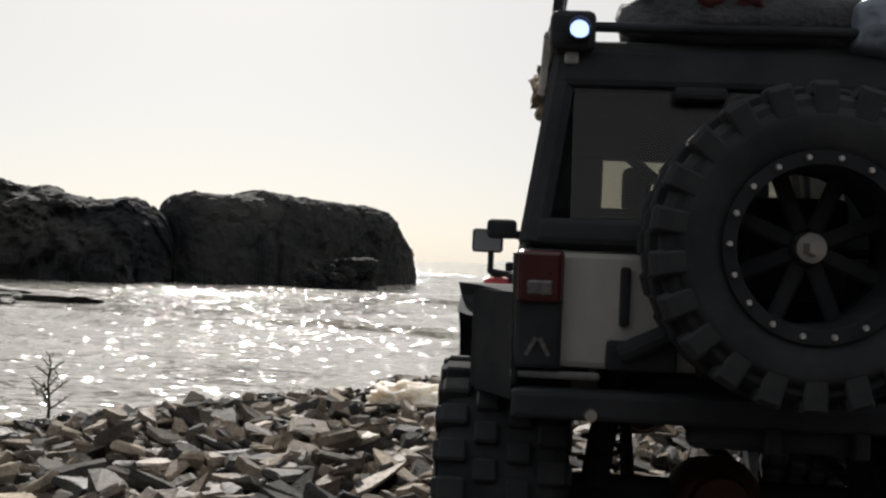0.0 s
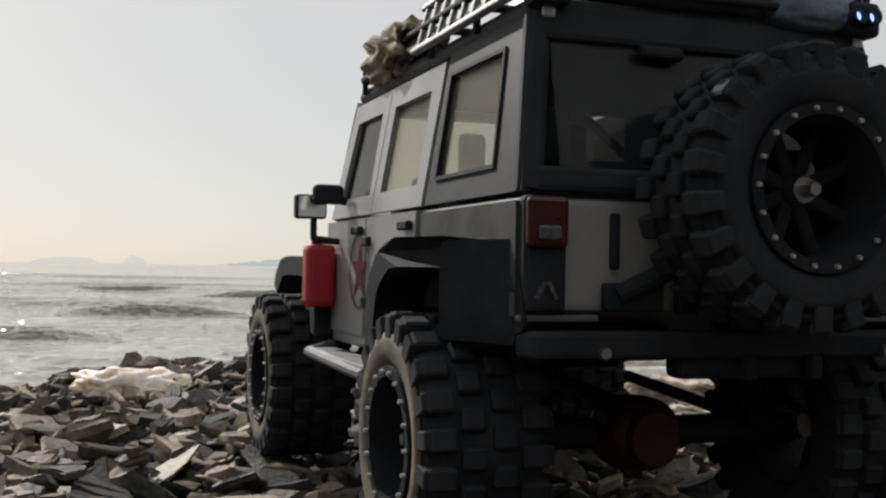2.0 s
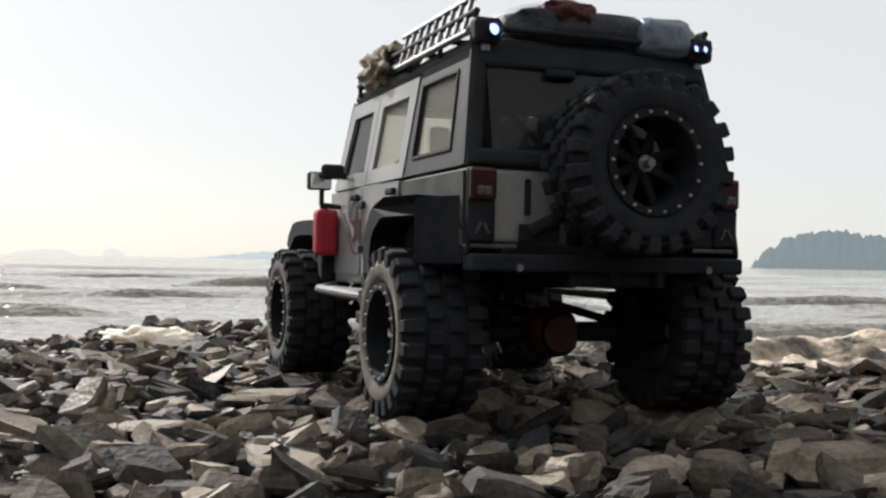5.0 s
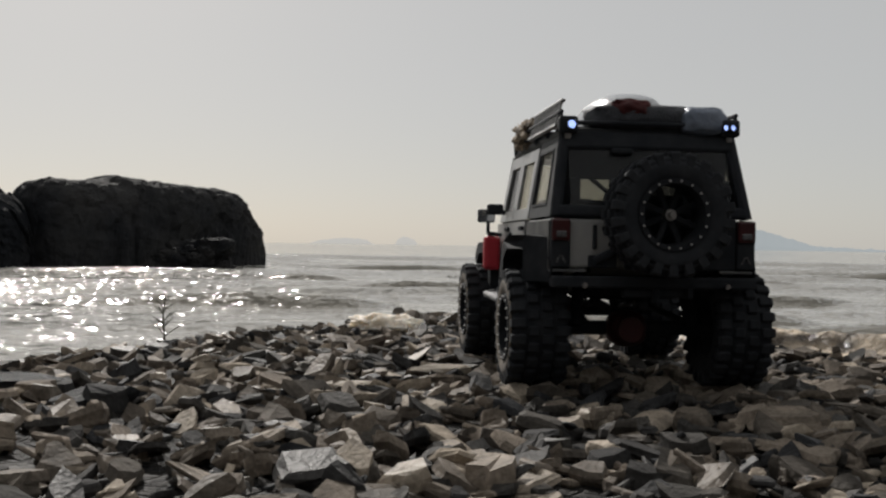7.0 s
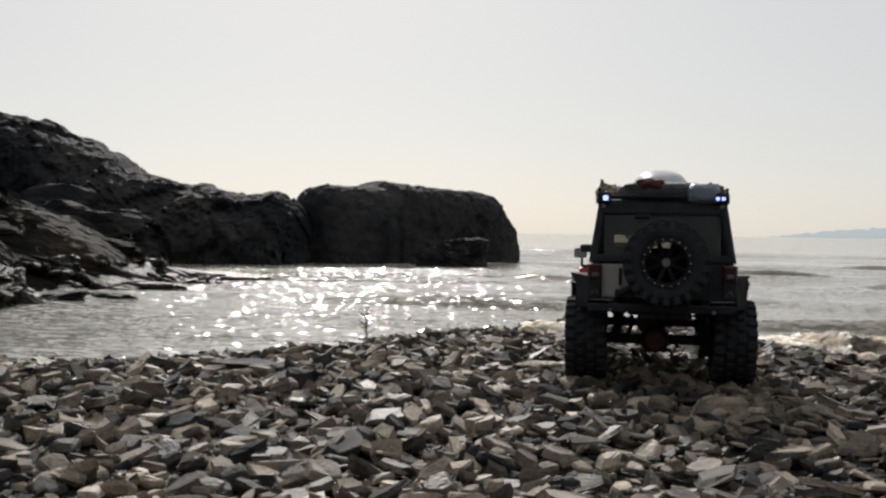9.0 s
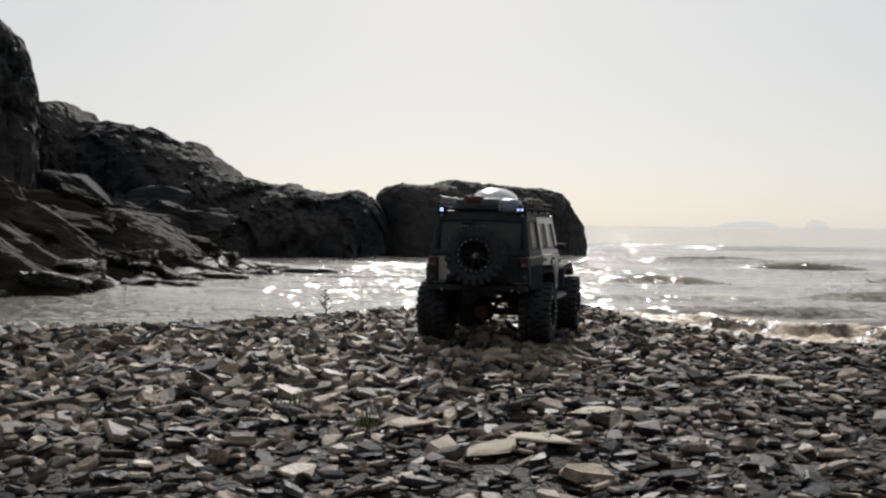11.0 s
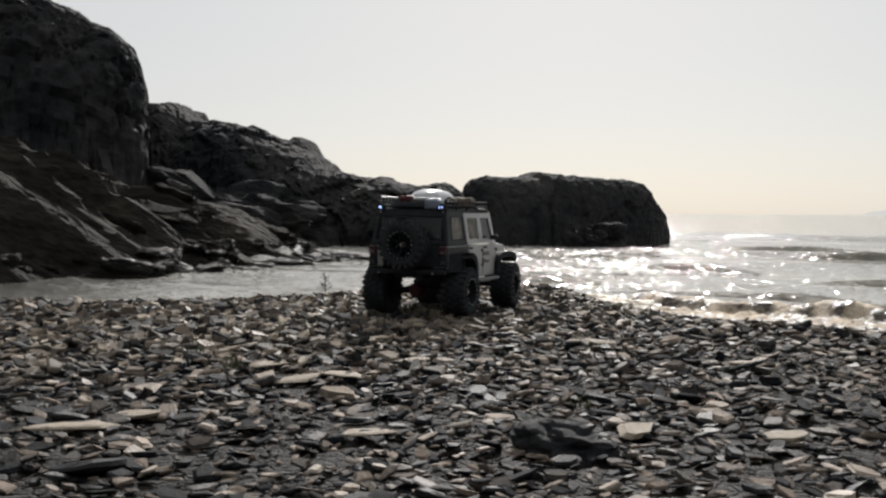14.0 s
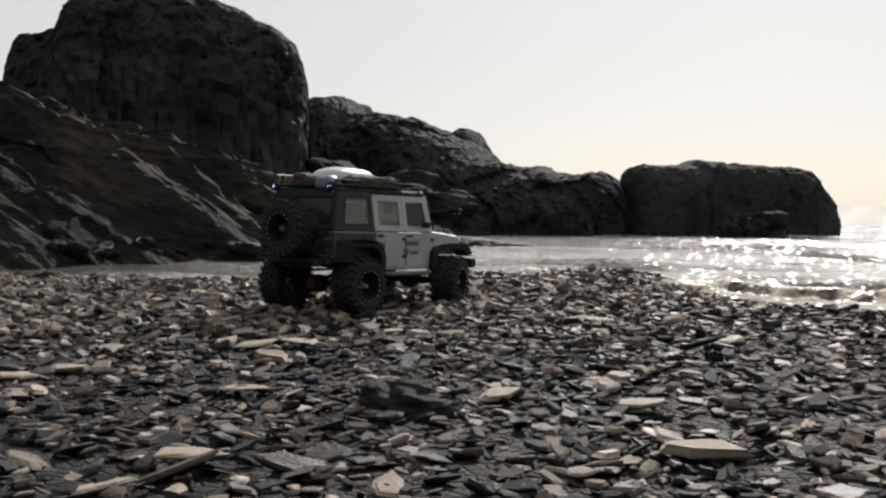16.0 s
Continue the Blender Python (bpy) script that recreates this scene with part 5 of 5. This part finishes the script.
def scatter(name, xy, half, squash, lift, tilt, label, mat=None):
    n = len(xy)
    pick = rng.integers(0, len(SHARDS), n)
    T = np.array(SHARDS)[pick] * half[:, None, None]
    T[:, :, 2] *= (squash * chunky(xy))[:, None]
    a = rng.uniform(0, 2 * math.pi, n)
    tx, ty = np.clip(rng.normal(0, tilt, (2, n)), -0.5, 0.5)
    c, s = np.cos(a)[:, None], np.sin(a)[:, None]
    x, y = T[:, :, 0] * c - T[:, :, 1] * s, T[:, :, 0] * s + T[:, :, 1] * c
    z = T[:, :, 2] + x * np.tan(tx)[:, None] + y * np.tan(ty)[:, None]
    g = ground_z(xy[:, 0], xy[:, 1])
    V = np.stack([x + xy[:, :1], y + xy[:, 1:], z + (g + lift)[:, None]], -1).reshape(-1, 3)
    F = (TRI[None] + (np.arange(n) * 28)[:, None, None]).reshape(-1, 3)
    me = bpy.data.meshes.new(name)
    me.vertices.add(len(V)), me.loops.add(F.size), me.polygons.add(len(F))
    me.vertices.foreach_set("co", V.ravel())
    me.loops.foreach_set("vertex_index", F.ravel())
    me.polygons.foreach_set("loop_start", np.arange(0, F.size, 3))
    me.update(calc_edges=True)
    me.polygons.foreach_set("use_smooth", [False] * len(F))
    me.materials.append(mat or M_STONE)
    return tagged(new(name, me), label, "stones", kind="stuff")


def spots(n, x0, x1, y0, y1, past=0.06):
    p = np.c_[rng.uniform(x0, x1, n), rng.uniform(y0, y1, n)]
    return p[p[:, 1] < shore_y(p[:, 0]) + past]


def tan_side(p):
    """True for the tan chunky shingle by the inlet, false for the dark slate shards of the open shore."""
    return p[:, 0] * 0.9 - (p[:, 1] + 0.85) * np.where(p[:, 1] > -0.85, 0.35, 1.0) + 0.35 * (value_noise(p[:, 0] * 5, p[:, 1] * 5, 41) - 0.5) + rng.normal(0, 0.12, len(p)) < 0.12


def beach(n, lo, hi, sq, lift, tilt, label):
    p = spots(n, -2.3, 2.6, -2.3, 1.42)
    out = np.hypot(np.maximum(np.abs(p[:, 0] - 0.15) - 1.75, 0), np.maximum(-1.6 - p[:, 1], 0))
    p = p[rng.uniform(0, 1, len(p)) > out / 0.75]
    k = tan_side(p)
    for q, big, up, mat, kind in ((p[k], 1.06, 1.15, M_STONET, "grey-brown chunky"), (p[~k], 0.8, 1.0, M_STONE, "dark slate")):
        n = len(q)
        scatter("shingle", q, rng.uniform(lo, hi, n) * big, rng.uniform(*sq, n) * up ** 0.5, rng.uniform(*lift, n), tilt * (1.2 if up > 1 else 0.85), label % kind, mat)


beach(36000, 0.006, 0.0135, (0.8, 1.5), (0, 0.005), 0.27, "loose small %s shale chips covering the beach")
beach(18000, 0.012, 0.022, (0.7, 1.4), (0.001, 0.009), 0.25, "loose angular %s shale pieces covering the beach")
beach(4200, 0.019, 0.031, (0.5, 0.95), (0.002, 0.009), 0.17, "larger angular %s stones scattered over the beach")
p = np.concatenate([spots(7000, -3.6, 4.2, -3.6, 0.6, 0.0), spots(3500, -8, 9, -5.2, 0.6, 0.0)])
q = np.maximum(np.abs(p[:, 0] - 0.15) - 1.6, 0) + np.maximum(-1.5 - p[:, 1], 0)
p = p[rng.uniform(0, 0.6, len(p)) < q]
scatter("shingle", p, rng.uniform(0.016, 0.042, len(p)), rng.uniform(0.5, 1.0, len(p)), rng.uniform(0, 0.01, len(p)), 0.25, "grey shale stones of the outer beach")


def stone_meshes(mat, k):
    return [raw_mesh("stone", [tuple(v) for v in SHARDS[i]], [tuple(t) for t in TRI], mat) for i in range(k)]


PIECES, TANS, PALES, DARKS = stone_meshes(M_PIECE, 24), stone_meshes(M_PIECET, 24), stone_meshes(M_PALE, 8), [boulder_mesh(80, M_DARKSTONE, 4, 0.3, 0.75)] + stone_meshes(M_DARKSTONE, 8)


def stone(me, x, y, s, rx=0, ry=0, rz=0, lift=0.006):
    ob = new("stone", me)
    ob.parent = ground
    ob.matrix_basis = at(x, y, float(ground_z(x, y)) + lift, s, rx, ry, rz)
    return ob


# single slabs that stand out: x, y, half length, half width, thickness, turn
for k, (x, y, a, b, c, r) in enumerate(((0.118, -0.506, 0.036, 0.026, 0.02, 10), (0.339, -0.762, 0.045, 0.030, 0.022, 15), (0.275, -1.045, 0.045, 0.028, 0.02, 30), (0.145, -0.92, 0.035, 0.025, 0.02, 60),
                                        (0.225, -1.47, 0.085, 0.036, 0.03, 65), (0.25, -1.37, 0.035, 0.026, 0.02, 20), (0.548, -0.39, 0.06, 0.036, 0.02, 0), (1.138, -1.343, 0.042, 0.025, 0.03, 20),
                                        (0.76, -1.63, 0.04, 0.028, 0.03, 40), (-0.288, -0.016, 0.036, 0.03, 0.03, 20), (-0.218, -0.169, 0.04, 0.032, 0.035, 70), (0.32, -0.97, 0.05, 0.026, 0.02, 5),
                                        (0.85, -0.55, 0.04, 0.025, 0.02, 0), (0.99, -1.155, 0.04, 0.028, 0.02, 30), (-0.18, 0.11, 0.05, 0.04, 0.03, 10), (0.83, -1.2, 0.035, 0.02, 0.02, 80), (0.55, -1.35, 0.04, 0.028, 0.02, 15))):
    stone(PALES[k % 8], x, y, (a * 0.88, b * 1.55, c * 0.65), rng.uniform(-5, 5), rng.uniform(-5, 5), r, 0.010)
for k, (x, y, a, b, c, r) in enumerate(((0.778, -1.317, 0.055, 0.036, 0.1, 15), (0.84, -0.66, 0.06, 0.03, 0.03, 5), (0.867, 0.25, 0.03, 0.025, 0.05, 30), (0.45, 0.36, 0.025, 0.02, 0.03, 0),
                                        (-0.52, -0.13, 0.045, 0.032, 0.055, 40), (-0.30, -0.40, 0.04, 0.03, 0.05, 10), (-0.31, -0.62, 0.04, 0.03, 0.05, 80), (0.62, 0.33, 0.05, 0.025, 0.025, 10), (-0.62, -0.05, 0.06, 0.035, 0.04, 20))):
    stone(DARKS[k], x, y, (a, b, c * (0.28 if k == 0 else 0.9)), rng.uniform(-18, 18), rng.uniform(-18, 18), r, 0.008)
n = 0
while n < 270:
    x, y = rng.uniform(-0.85, 1.0), rng.uniform(-1.15, 0.55)
    if y > float(shore_y(x)) or min(abs(x - TRACK), abs(x + TRACK)) < 0.06 and -0.65 < y < 0.37 or (abs(x) < 0.1 and -0.12 < y < 0.35):
        continue
    f = rng.uniform(0.018, 0.03) * (0.82 if x < 0.1 else 0.85)
    stone((TANS if x * 0.9 - (y + 0.85) * 0.35 < 0.12 else PIECES)[n % 24], x, y, (f, f, f * rng.uniform(0.8, 1.6)), rng.normal(0, 9), rng.normal(0, 9), rng.uniform(0, 360), 0.008)
    n += 1


# ---- what moves ----
def motions():
    rows = [(t, pose(0.03 * t, 1.0 - 0.28 * t, 0)) for t in range(0, 17, 2)]
    walk(sea, rows)
    # the truck stands until 14 s, then backs away from the water
    back = ((0.0, 0.0, 0.0, 0.0, 0.0), (13.8, 0.0, 0.0, 0.0, 0.0), (14.0, 0.0, -0.005, 0.0, 0.0), (14.25, 0.0, -0.018, 0.0, 0.0), (14.5, 0.0, -0.047, 0.0, -0.2), (14.75, 0.003, -0.115, 0.0, -0.8), (15.0, 0.005, -0.196, -0.3, -1.3),
            (15.25, 0.005, -0.283, -0.8, -1.2), (15.5, 0.004, -0.366, -1.6, -1.4), (15.75, -0.006, -0.443, -2.6, -1.5), (16.0, -0.018, -0.517, -3.5, -1.6))
    walk(truck, [(t, pose(x, y, 0.016 * y - 0.006 * float(np.interp(t, (13.8, 14.4, 15.3, 16), (0, 1, 1, 0))), tip, 0, YAW + a)) for t, x, y, a, tip in back])
    # the front wheels are steered to the left at the end
    steer = ((0.0, 0.0), (13.0, 0.0), (14.0, 5.0), (15.25, 7.0), (16.0, 17.0))
    for w, x, y in WHEELS:
        turn = [np.interp(t, *zip(*steer)) if y > 0.1 else 0.0 for t, *_ in back]
        walk(w, [(t, pose(x, y, TYRE_R, 0, 0, a) @ pose(0, 0, 0, math.degrees(-q / TYRE_R))) for a, (t, _, q, _, _) in zip(turn, back)])
    for k, ob in enumerate(WAVES):
        walk(ob, [(t, pose(0.004 * t, 0.24 - 0.03 * t, 0.002 * math.sin(0.8 * t + k))) for t in range(0, 17, 2)])
    for k, ob in enumerate(FOAMS):
        m = ob.matrix_basis.copy()
        walk(ob, [(t, Matrix.Translation((0.01 * math.sin(t * 0.7 + k), 0.02 * math.sin(t * 0.9 + 2 * k), 0.003 * math.sin(t * 1.1 + k))) @ m) for t in np.arange(0, 16.1, 1.0)])


motions()
